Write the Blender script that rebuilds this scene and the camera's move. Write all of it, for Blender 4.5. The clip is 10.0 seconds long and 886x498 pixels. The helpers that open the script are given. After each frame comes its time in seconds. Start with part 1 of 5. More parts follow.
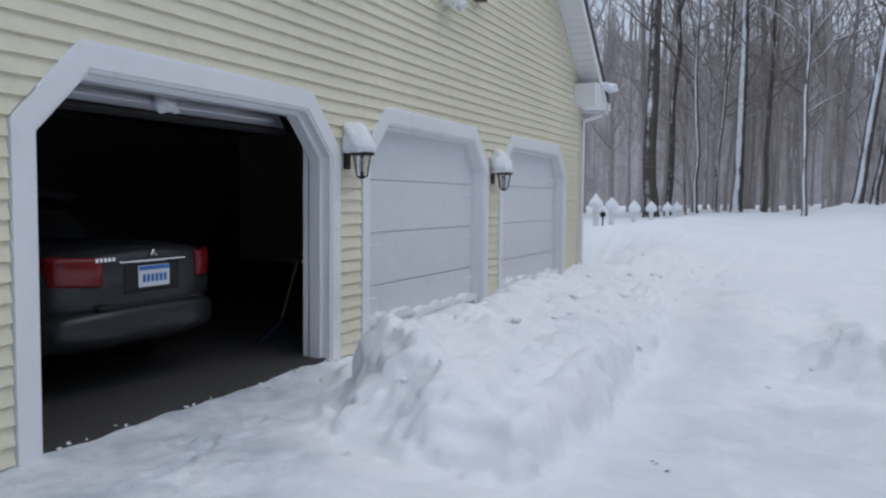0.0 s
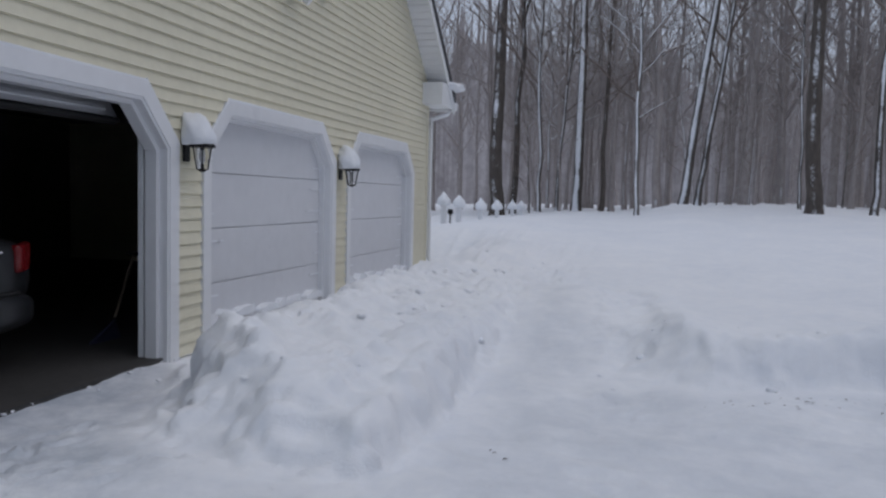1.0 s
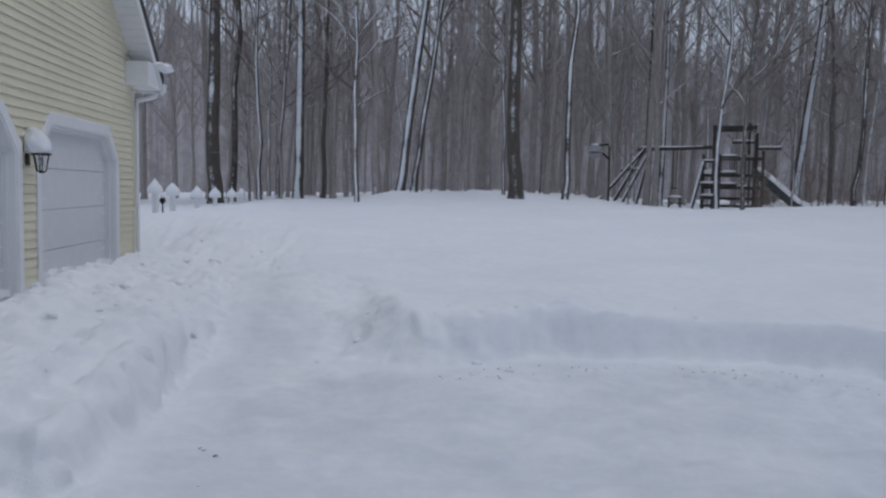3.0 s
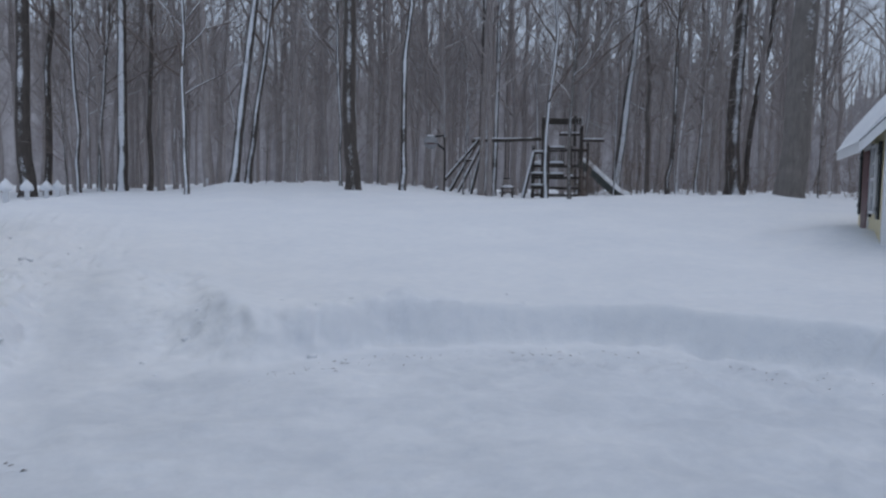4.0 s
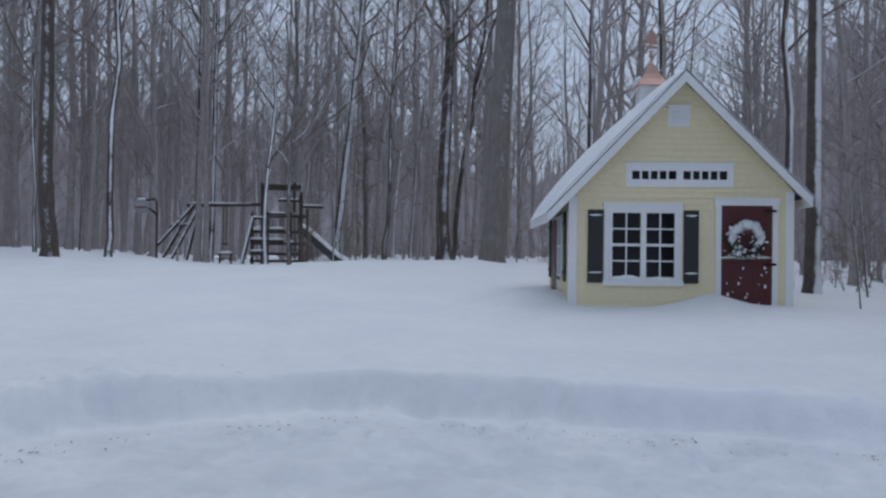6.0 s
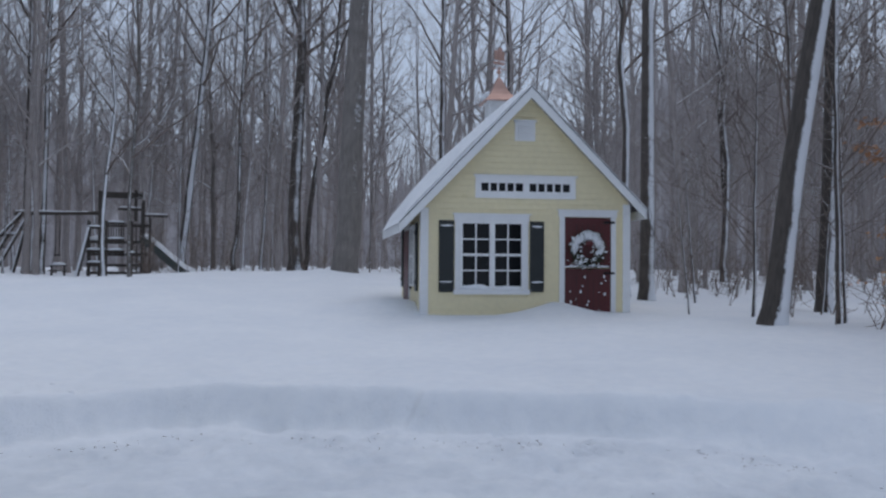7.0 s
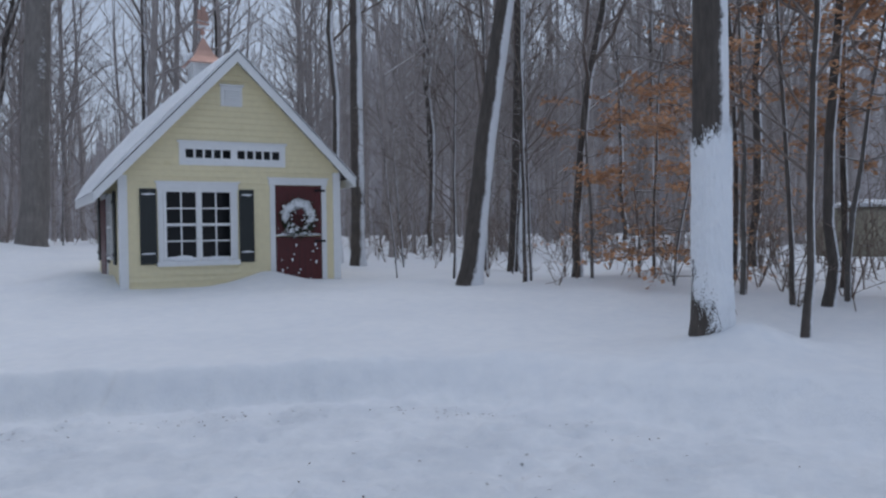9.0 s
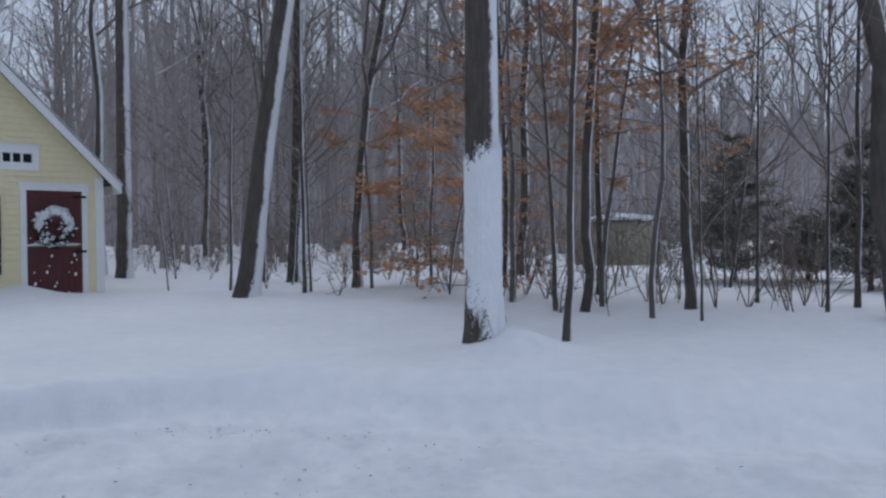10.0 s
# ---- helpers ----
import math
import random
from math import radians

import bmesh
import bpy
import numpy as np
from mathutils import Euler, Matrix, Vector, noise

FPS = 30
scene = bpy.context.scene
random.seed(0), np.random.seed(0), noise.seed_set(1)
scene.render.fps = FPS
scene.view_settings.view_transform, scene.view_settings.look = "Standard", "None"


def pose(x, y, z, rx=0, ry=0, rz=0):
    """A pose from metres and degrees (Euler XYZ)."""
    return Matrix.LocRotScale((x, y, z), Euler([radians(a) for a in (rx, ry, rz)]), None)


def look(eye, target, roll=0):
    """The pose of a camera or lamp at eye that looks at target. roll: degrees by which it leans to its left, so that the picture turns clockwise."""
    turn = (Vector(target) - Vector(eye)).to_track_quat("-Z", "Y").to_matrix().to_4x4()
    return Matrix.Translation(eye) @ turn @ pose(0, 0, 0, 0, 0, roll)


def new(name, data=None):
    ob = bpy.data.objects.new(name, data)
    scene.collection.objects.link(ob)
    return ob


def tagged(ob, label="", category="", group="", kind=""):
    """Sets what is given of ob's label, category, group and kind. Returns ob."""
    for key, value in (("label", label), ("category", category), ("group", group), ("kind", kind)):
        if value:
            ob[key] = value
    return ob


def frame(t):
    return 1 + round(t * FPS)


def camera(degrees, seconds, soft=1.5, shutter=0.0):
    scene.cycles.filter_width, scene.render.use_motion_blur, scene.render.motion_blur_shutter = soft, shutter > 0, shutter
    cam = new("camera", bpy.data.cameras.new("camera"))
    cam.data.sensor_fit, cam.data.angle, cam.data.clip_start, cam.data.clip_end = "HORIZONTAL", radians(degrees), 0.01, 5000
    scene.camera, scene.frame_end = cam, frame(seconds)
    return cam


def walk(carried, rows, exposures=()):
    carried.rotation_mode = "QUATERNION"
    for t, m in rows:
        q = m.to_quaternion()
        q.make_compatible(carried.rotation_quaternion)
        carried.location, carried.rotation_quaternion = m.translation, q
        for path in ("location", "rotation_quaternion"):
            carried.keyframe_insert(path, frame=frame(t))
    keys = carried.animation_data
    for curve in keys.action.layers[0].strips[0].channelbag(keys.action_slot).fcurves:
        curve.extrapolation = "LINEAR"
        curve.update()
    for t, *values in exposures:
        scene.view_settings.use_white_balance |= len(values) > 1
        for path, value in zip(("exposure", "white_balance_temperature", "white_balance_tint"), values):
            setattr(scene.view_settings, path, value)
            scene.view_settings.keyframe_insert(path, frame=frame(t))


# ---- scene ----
cam = camera(57.5, 10.0, soft=2.4)
walk(cam, [
    (0.0, pose(0.000, 0.000, 1.420, 86.35, -0.58, 24.33)),
    (0.5, pose(0.028, 0.007, 1.414, 86.53, -1.05, 18.50)),
    (1.0, pose(0.043, 0.007, 1.411, 86.32, -1.33, 13.81)),
    (1.5, pose(0.048, 0.024, 1.412, 86.04, -1.29, 10.44)),
    (2.0, pose(0.064, 0.041, 1.406, 85.95, -1.29, 7.00)),
    (2.5, pose(0.095, 0.061, 1.402, 85.89, -0.76, 1.15)),
    (2.7, pose(0.108, 0.063, 1.401, 85.87, -0.90, -1.64)),
    (3.8, pose(0.172, 0.068, 1.399, 85.47, -0.72, -14.70)),
    (4.0, pose(0.179, 0.069, 1.399, 85.38, -0.70, -16.90)),
    (4.5, pose(0.178, 0.077, 1.400, 86.17, -0.57, -22.15)),
    (5.0, pose(0.200, 0.077, 1.408, 86.55, 0.06, -28.25)),
    (5.5, pose(0.194, 0.043, 1.414, 87.95, -1.14, -32.23)),
    (5.7, pose(0.197, 0.041, 1.413, 89.17, -0.88, -33.71)),
    (6.8, pose(0.213, 0.031, 1.405, 91.32, -0.46, -44.85)),
    (7.0, pose(0.217, 0.027, 1.404, 91.09, -0.41, -46.84)),
    (7.5, pose(0.237, -0.002, 1.396, 90.77, -0.14, -50.54)),
    (8.0, pose(0.246, -0.043, 1.402, 90.35, 0.01, -54.68)),
    (8.5, pose(0.241, -0.075, 1.415, 89.21, 0.63, -59.57)),
    (9.0, pose(0.257, -0.086, 1.419, 88.71, 0.72, -66.64)),
    (9.5, pose(0.276, -0.083, 1.425, 88.79, 0.84, -73.96)),
    (10.0, pose(0.289, -0.097, 1.426, 89.25, 0.53, -82.08)),
], exposures=[(0.0, 0.12, 6350, 11), (1.0, -0.27, 6450, 14), (2.5, -0.29, 6400, 13), (4.5, -0.24, 6080, 11), (7.5, -0.18, 6100, 12), (10.0, -0.18, 6120, 12)])

# ---- sky and light: a bright overcast winter sky ----
world = bpy.data.worlds.new("overcast_sky")
scene.world = world
world.use_nodes = True
nt = world.node_tree
sky = nt.nodes.new("ShaderNodeTexSky")
sky.sky_type = "NISHITA"
sky.sun_disc = False
sky.sun_elevation, sky.sun_rotation = radians(68), radians(84)
sky.dust_density, sky.ozone_density = 4.0, 2.0
scale_sky = nt.nodes.new("ShaderNodeVectorMath")
scale_sky.operation = "SCALE"
scale_sky.inputs["Scale"].default_value = 0.09
veil = nt.nodes.new("ShaderNodeMixRGB")
veil.inputs[0].default_value = 0.8
veil.inputs[2].default_value = (0.58, 0.67, 0.80, 1)
nt.links.new(sky.outputs[0], scale_sky.inputs[0])
nt.links.new(scale_sky.outputs[0], veil.inputs[1])
nt.links.new(veil.outputs[0], nt.nodes["Background"].inputs[0])
nt.nodes["Background"].inputs[1].default_value = 0.95
sun = new("sun", bpy.data.lights.new("sun", "SUN"))
sun.data.energy, sun.data.angle, sun.data.color = 0.7, radians(60), (1.0, 0.97, 0.94)
sun.matrix_world = look((18.7 * math.sin(radians(84)), 18.7 * math.cos(radians(84)), 46.4), (0, 0, 0))


# ---- materials ----
def material(name, build):
    m = bpy.data.materials.new(name)
    m.use_nodes = True
    t = m.node_tree
    build(t, t.nodes["Principled BSDF"])
    return m


def coords(t, kind="Object"):
    return t.nodes.new("ShaderNodeTexCoord").outputs[kind]


def noise_node(t, scale, detail=4, vec=None, rough=0.55):
    n = t.nodes.new("ShaderNodeTexNoise")
    n.inputs["Scale"].default_value, n.inputs["Detail"].default_value, n.inputs["Roughness"].default_value = scale, detail, rough
    t.links.new(vec if vec is not None else coords(t), n.inputs["Vector"])
    return n.outputs["Fac"]


def ramp(t, fac, stops):
    r = t.nodes.new("ShaderNodeValToRGB")
    e = r.color_ramp.elements
    while len(e) < len(stops):
        e.new(0.5)
    for k, (p, c) in zip(e, stops):
        k.position, k.color = p, (*c, 1) if len(c) == 3 else c
    t.links.new(fac, r.inputs[0])
    return r.outputs[0]


def calc(t, op, a, b=None, clamp=False):
    n = t.nodes.new("ShaderNodeMath")
    n.operation, n.use_clamp = op, clamp
    for k, v in enumerate((a, b)):
        if v is None:
            continue
        if isinstance(v, (int, float)):
            n.inputs[k].default_value = v
        else:
            t.links.new(v, n.inputs[k])
    return n.outputs[0]


def mix(t, fac, a, b):
    n = t.nodes.new("ShaderNodeMixRGB")
    for k, v in zip((0, 1, 2), (fac, a, b)):
        if isinstance(v, (int, float)):
            n.inputs[k].default_value = v
        elif isinstance(v, tuple):
            n.inputs[k].default_value = (*v, 1)
        else:
            t.links.new(v, n.inputs[k])
    return n.outputs[0]


def bump(t, bsdf, height, strength=0.3, dist=0.02):
    b = t.nodes.new("ShaderNodeBump")
    b.inputs["Strength"].default_value, b.inputs["Distance"].default_value = strength, dist
    t.links.new(height, b.inputs["Height"])
    t.links.new(b.outputs[0], bsdf.inputs["Normal"])


def plain(name, colour, rough=0.6, metal=0.0, vary=0.12, scale=6.0, bump_strength=0.1, worn=None):
    """Colour with two scales of variation, fine relief and, if given, worn or dirty spots."""
    def build(t, b):
        big, fine = noise_node(t, scale * 0.25, 3), noise_node(t, scale * 6, 5)
        f = calc(t, "ADD", calc(t, "MULTIPLY", big, 0.6), calc(t, "MULTIPLY", fine, 0.4))
        dark = tuple(c * (1 - vary * 1.6) for c in colour)
        light = tuple(min(1, c * (1 + vary)) for c in colour)
        c = ramp(t, f, [(0.3, dark), (0.7, light)])
        if worn:
            spots = ramp(t, noise_node(t, scale * 1.7, 6, rough=0.7), [(0.6, (0, 0, 0)), (0.72, (1, 1, 1))])
            c = mix(t, calc(t, "MULTIPLY", spots, 0.7), c, worn)
        t.links.new(c, b.inputs["Base Color"])
        b.inputs["Roughness"].default_value, b.inputs["Metallic"].default_value = rough, metal
        bump(t, b, fine, bump_strength, 0.01)
    return material(name, build)


def build_snow(t, b):
    v = coords(t)
    fine, mid, big = noise_node(t, 60, 6, v, 0.7), noise_node(t, 7, 5, v), noise_node(t, 0.8, 4, v)
    f = calc(t, "ADD", calc(t, "MULTIPLY", mid, 0.5), calc(t, "MULTIPLY", big, 0.5))
    c = ramp(t, f, [(0.3, (0.76, 0.79, 0.84)), (0.65, (0.86, 0.875, 0.90))])
    packed = t.nodes.new("ShaderNodeAttribute")
    packed.attribute_name = "packed"
    worn = calc(t, "MULTIPLY", packed.outputs["Fac"], ramp(t, noise_node(t, 1.4, 7, v, 0.72), [(0.36, (0.12,) * 3), (0.62, (1,) * 3)]))
    t.links.new(mix(t, worn, c, (0.40, 0.445, 0.51)), b.inputs["Base Color"])
    b.inputs["Roughness"].default_value = 0.75
    b.inputs["Specular IOR Level"].default_value = 0.2
    h = calc(t, "ADD", calc(t, "MULTIPLY", mid, 0.8), calc(t, "MULTIPLY", fine, 0.35))
    bump(t, b, h, 0.5, 0.05)


snow = material("snow", build_snow)


def bark_with_snow(name, dark, light, cover=0.0, own=0.36):
    """Bark in vertical plates, with snow driven on from the south and lying on what faces up."""
    def build(t, b):
        stretch = t.nodes.new("ShaderNodeMapping")
        stretch.inputs["Scale"].default_value = (1, 1, 0.16)
        t.links.new(coords(t), stretch.inputs[0])
        plates, grain = noise_node(t, 22, 6, stretch.outputs[0], 0.7), noise_node(t, 3, 3)
        c = ramp(t, calc(t, "ADD", calc(t, "MULTIPLY", plates, 0.7), calc(t, "MULTIPLY", grain, 0.3)), [(0.35, dark), (0.65, light)])
        tone = t.nodes.new("ShaderNodeObjectInfo").outputs["Random"]
        c = mix(t, calc(t, "MULTIPLY", tone, 0.35), c, tuple(v * 0.55 for v in dark))
        geo = t.nodes.new("ShaderNodeNewGeometry").outputs["Normal"]
        dot = t.nodes.new("ShaderNodeVectorMath")
        dot.operation = "DOT_PRODUCT"
        dot.inputs[1].default_value = (-0.25, -0.96, 0.10)
        t.links.new(geo, dot.inputs[0])
        split = t.nodes.new("ShaderNodeSeparateXYZ")
        t.links.new(geo, split.inputs[0])
        ragged = calc(t, "MULTIPLY", calc(t, "SUBTRACT", noise_node(t, 17, 7, None, 0.8), 0.5), 0.6)
        patch = calc(t, "MULTIPLY", calc(t, "SUBTRACT", noise_node(t, 0.9, 4), 0.5), 0.75)
        side = calc(t, "ADD", calc(t, "ADD", dot.outputs["Value"], ragged), patch)
        up = calc(t, "ADD", split.outputs["Z"], ragged)
        side = calc(t, "ADD", side, calc(t, "MULTIPLY", calc(t, "SUBTRACT", tone, 0.72), own))
        s1 = ramp(t, calc(t, "ADD", side, cover), [(0.80, (0, 0, 0)), (0.90, (1, 1, 1))])
        s2 = ramp(t, calc(t, "ADD", up, cover), [(0.62, (0, 0, 0)), (0.78, (1, 1, 1))])
        s = calc(t, "MAXIMUM", s1, s2, True)
        t.links.new(mix(t, s, c, (0.80, 0.82, 0.86)), b.inputs["Base Color"])
        b.inputs["Roughness"].default_value = 0.85
        bump(t, b, calc(t, "ADD", plates, calc(t, "MULTIPLY", s, 1.2)), 0.6, 0.03)
    return material(name, build)


bark = bark_with_snow("bark", (0.052, 0.044, 0.039), (0.135, 0.113, 0.098))
bark_driven = bark_with_snow("windward_bark", (0.052, 0.044, 0.039), (0.135, 0.113, 0.098), 0.07, 0.12)
bark_pale = bark_with_snow("pale_bark", (0.10, 0.09, 0.083), (0.20, 0.18, 0.165))
bare_bark = bark_with_snow("bare_bark", (0.14, 0.126, 0.117), (0.26, 0.236, 0.22), -0.06)
twig_bark = bark_with_snow("twig_bark", (0.14, 0.112, 0.098), (0.26, 0.21, 0.185), -0.10)
weathered_wood = bark_with_snow("weathered_timber", (0.04, 0.034, 0.03), (0.10, 0.084, 0.07), -0.30, 0.0)
# bark of distant trees: base colour lightened to imitate haze of falling snow
hazed_bark = bark_with_snow("hazed_bark", (0.28, 0.25, 0.24), (0.46, 0.415, 0.40), -0.06)
shrub_bark = bark_with_snow("shrub_bark", (0.15, 0.115, 0.095), (0.28, 0.215, 0.18), -0.26)
needles = bark_with_snow("pine_needles", (0.15, 0.15, 0.122), (0.25, 0.25, 0.205), 0.06)
cream_siding = plain("cream_vinyl_siding", (0.73, 0.69, 0.54), 0.5, vary=0.07, scale=1.5, bump_strength=0.06, worn=(0.64, 0.60, 0.47))
yellow_siding = plain("yellow_painted_clapboard", (0.80, 0.715, 0.475), 0.6, vary=0.07, scale=2, bump_strength=0.1, worn=(0.68, 0.60, 0.34))
white_paint = plain("white_paint", (0.78, 0.79, 0.80), 0.5, vary=0.05, scale=2, bump_strength=0.05, worn=(0.66, 0.67, 0.68))
white_vinyl = plain("white_vinyl", (0.76, 0.77, 0.79), 0.4, vary=0.04, scale=1.2, bump_strength=0.04, worn=(0.68, 0.69, 0.71))
door_steel = plain("white_steel_door", (0.66, 0.67, 0.70), 0.45, vary=0.05, scale=1.0, bump_strength=0.05, worn=(0.58, 0.59, 0.62))
red_paint = plain("dark_red_paint", (0.085, 0.010, 0.012), 0.45, vary=0.15, scale=4, worn=(0.06, 0.010, 0.010))
green_black = plain("black_green_paint", (0.012, 0.017, 0.018), 0.4, vary=0.2, scale=5)
black_metal = plain("black_metal", (0.012, 0.012, 0.013), 0.4, 0.6, scale=20)
shingle = plain("dark_shingle", (0.05, 0.05, 0.055), 0.9, vary=0.3, scale=10, bump_strength=0.5)
copper = plain("copper_sheet", (0.56, 0.36, 0.30), 0.45, 0.6, vary=0.15, scale=8, worn=(0.35, 0.2, 0.14))
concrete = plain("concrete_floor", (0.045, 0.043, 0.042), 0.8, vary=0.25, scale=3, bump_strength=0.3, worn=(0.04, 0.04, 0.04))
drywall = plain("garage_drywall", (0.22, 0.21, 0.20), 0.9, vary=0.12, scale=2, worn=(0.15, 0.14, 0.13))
car_paint = plain("grey_metallic_paint", (0.046, 0.048, 0.053), 0.3, 0.5, vary=0.05, scale=5, bump_strength=0.01)
car_trim = plain("black_rubber", (0.015, 0.015, 0.016), 0.7, scale=10)
chrome = plain("chrome", (0.75, 0.76, 0.78), 0.15, 1.0, vary=0.03, scale=10, bump_strength=0.01)
red_lens = plain("red_lens", (0.19, 0.011, 0.014), 0.15, vary=0.12, scale=8, bump_strength=0.02)
plate_white = plain("plate_white", (0.75, 0.77, 0.8), 0.4, vary=0.04)
plate_blue = plain("plate_blue", (0.03, 0.17, 0.5), 0.4, vary=0.05)
tarp = plain("olive_tarpaulin", (0.27, 0.25, 0.19), 0.8, vary=0.2, scale=3, bump_strength=0.4, worn=(0.19, 0.175, 0.13))
wood = plain("worn_wood", (0.15, 0.12, 0.085), 0.7, vary=0.2, scale=9, worn=(0.15, 0.10, 0.06))
dead_leaf = plain("dry_beech_leaf", (0.55, 0.30, 0.16), 0.8, vary=0.3, scale=7, worn=(0.44, 0.24, 0.13))
leaf_litter = plain("leaf_litter", (0.06, 0.045, 0.035), 0.9, vary=0.3, scale=9)
evergreen = plain("wreath_evergreen", (0.035, 0.06, 0.03), 0.9, vary=0.3, scale=20)


def build_hazy_wood(t, b):
    """Distant wood: fine upright streaks of stems over softer masses, paled by haze put into the colour."""
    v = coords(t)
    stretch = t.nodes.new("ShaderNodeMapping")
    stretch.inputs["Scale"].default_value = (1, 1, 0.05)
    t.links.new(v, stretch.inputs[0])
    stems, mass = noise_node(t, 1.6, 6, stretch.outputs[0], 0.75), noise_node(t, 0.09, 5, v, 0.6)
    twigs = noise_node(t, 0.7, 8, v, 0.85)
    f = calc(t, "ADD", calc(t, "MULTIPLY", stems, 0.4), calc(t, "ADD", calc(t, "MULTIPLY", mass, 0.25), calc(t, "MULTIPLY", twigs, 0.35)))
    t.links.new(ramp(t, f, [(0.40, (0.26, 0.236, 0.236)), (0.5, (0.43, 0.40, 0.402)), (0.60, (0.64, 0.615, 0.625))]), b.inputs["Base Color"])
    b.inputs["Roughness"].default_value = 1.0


backdrop_mat = material("far_wood_haze", build_hazy_wood)


def build_glass(t, b):
    b.inputs["Base Color"].default_value = (0.008, 0.009, 0.011, 1)
    b.inputs["Roughness"].default_value = 0.06
    b.inputs["Specular IOR Level"].default_value = 0.2
    t.links.new(ramp(t, noise_node(t, 3, 3), [(0.4, (0.03,) * 3), (0.7, (0.12,) * 3)]), b.inputs["Roughness"])


dark_glass = material("window_glass", build_glass)
def build_clear(t, b):
    b.inputs["Transmission Weight"].default_value, b.inputs["Roughness"].default_value, b.inputs["IOR"].default_value = 1.0, 0.08, 1.15
clear_glass = material("lamp_glass", build_clear)


# ---- mesh helpers ----
def part(name, bm, mat, parent=None, label="", m=None, smooth_faces=False):
    """Links a bmesh as one mesh object under a thing or a part."""
    me = bpy.data.meshes.new(name)
    bm.normal_update()
    bm.to_mesh(me)
    bm.free()
    me.materials.append(mat)
    if smooth_faces:
        me.polygons.foreach_set("use_smooth", [True] * len(me.polygons))
    ob = new(name, me)
    ob.parent = parent
    if m is not None:
        ob.matrix_basis = m
    if label:
        ob["label"] = label
    return ob


def thing(name, m, label, category, group="", kind=""):
    return_ob = new(name)
    return_ob.empty_display_size = 0.1
    return_ob.matrix_basis = m
    return tagged(return_ob, label, category, group, kind)


def put_box(bm, lo, hi, m=None):
    c = [(lo[k] + hi[k]) / 2 for k in range(3)]
    s = [hi[k] - lo[k] for k in range(3)]
    mat = Matrix.Translation(c) @ Matrix.Diagonal((*s, 1))
    return bmesh.ops.create_cube(bm, size=1, matrix=(m @ mat) if m is not None else mat)["verts"]


def box(lo, hi, bevel=0.0, m=None, segments=1):
    bm = bmesh.new()
    put_box(bm, lo, hi, m)
    if bevel:
        bmesh.ops.bevel(bm, geom=bm.edges[:], offset=bevel, segments=segments, affect="EDGES", profile=0.6)
    return bm


def put_prism(bm, poly, to3, a, b):
    """Extrudes a flat polygon from depth a to b; to3(u, v, d) gives the place."""
    p = [bm.verts.new(to3(u, v, a)) for u, v in poly]
    q = [bm.verts.new(to3(u, v, b)) for u, v in poly]
    n = len(poly)
    bm.faces.new(p)
    bm.faces.new(q[::-1])
    for k in range(n):
        bm.faces.new((p[k], q[k], q[(k + 1) % n], p[(k + 1) % n]))
    bmesh.ops.recalc_face_normals(bm, faces=bm.faces[:])


def prism(poly, to3, a, b):
    bm = bmesh.new()
    put_prism(bm, poly, to3, a, b)
    return bm


def put_tube(bm, pts, r, sides=8):
    """A round bar along points; r is one radius or one for each point."""
    pts = [Vector(p) for p in pts]
    rings = []
    for k, p in enumerate(pts):
        d = (pts[min(k + 1, len(pts) - 1)] - pts[max(k - 1, 0)]).normalized()
        a = d.orthogonal().normalized() if abs(d.z) < 0.99 else Vector((1, 0, 0))
        b = d.cross(a)
        rr = r[k] if isinstance(r, (list, tuple)) else r
        rings.append([bm.verts.new(p + rr * (a * math.cos(6.2832 * j / sides) + b * math.sin(6.2832 * j / sides))) for j in range(sides)])
    for u, v in zip(rings, rings[1:]):
        for j in range(sides):
            bm.faces.new((u[j], u[(j + 1) % sides], v[(j + 1) % sides], v[j]))
    bm.faces.new(rings[0][::-1])
    bm.faces.new(rings[-1])
    return bm


def tube(pts, r, sides=8):
    return put_tube(bmesh.new(), pts, r, sides)


def lathe(profile, sides=16, centre=(0, 0, 0)):
    bm = bmesh.new()
    return put_tube(bm, [Vector(centre) + Vector((0, 0, z)) for _, z in profile], [max(r, 0.001) for r, _ in profile], sides)


def lump(size, seed, rough=0.18, at=(0, 0, 0), level=3, flat=None):
    """An uneven clump of snow; flat: height under which it is cut level."""
    bm = bmesh.new()
    bmesh.ops.create_icosphere(bm, subdivisions=level, radius=1)
    for v in bm.verts:
        k = 1 + rough * noise.noise(v.co * 1.7 + Vector((seed, seed * 0.7, 0))) * 2 + rough * 0.5 * noise.noise(v.co * 4.1 + Vector((0, seed, 3)))
        v.co = Vector((v.co.x * size[0], v.co.y * size[1], v.co.z * size[2])) * k
        if flat is not None:
            v.co.z = max(v.co.z, flat)
        v.co += Vector(at)
    return bm


def raw_mesh(name, co, quads, mat, smooth_faces=True):
    me = bpy.data.meshes.new(name)
    me.vertices.add(len(co))
    me.vertices.foreach_set("co", np.asarray(co, np.float32).ravel())
    n, k = quads.shape
    me.loops.add(n * k)
    me.loops.foreach_set("vertex_index", quads.astype(np.int32).ravel())
    me.polygons.add(n)
    me.polygons.foreach_set("loop_start", np.arange(0, n * k, k, dtype=np.int32))
    if smooth_faces:
        me.polygons.foreach_set("use_smooth", np.ones(n, bool))
    me.update(calc_edges=True)
    me.validate()
    me.materials.append(mat)
    return me


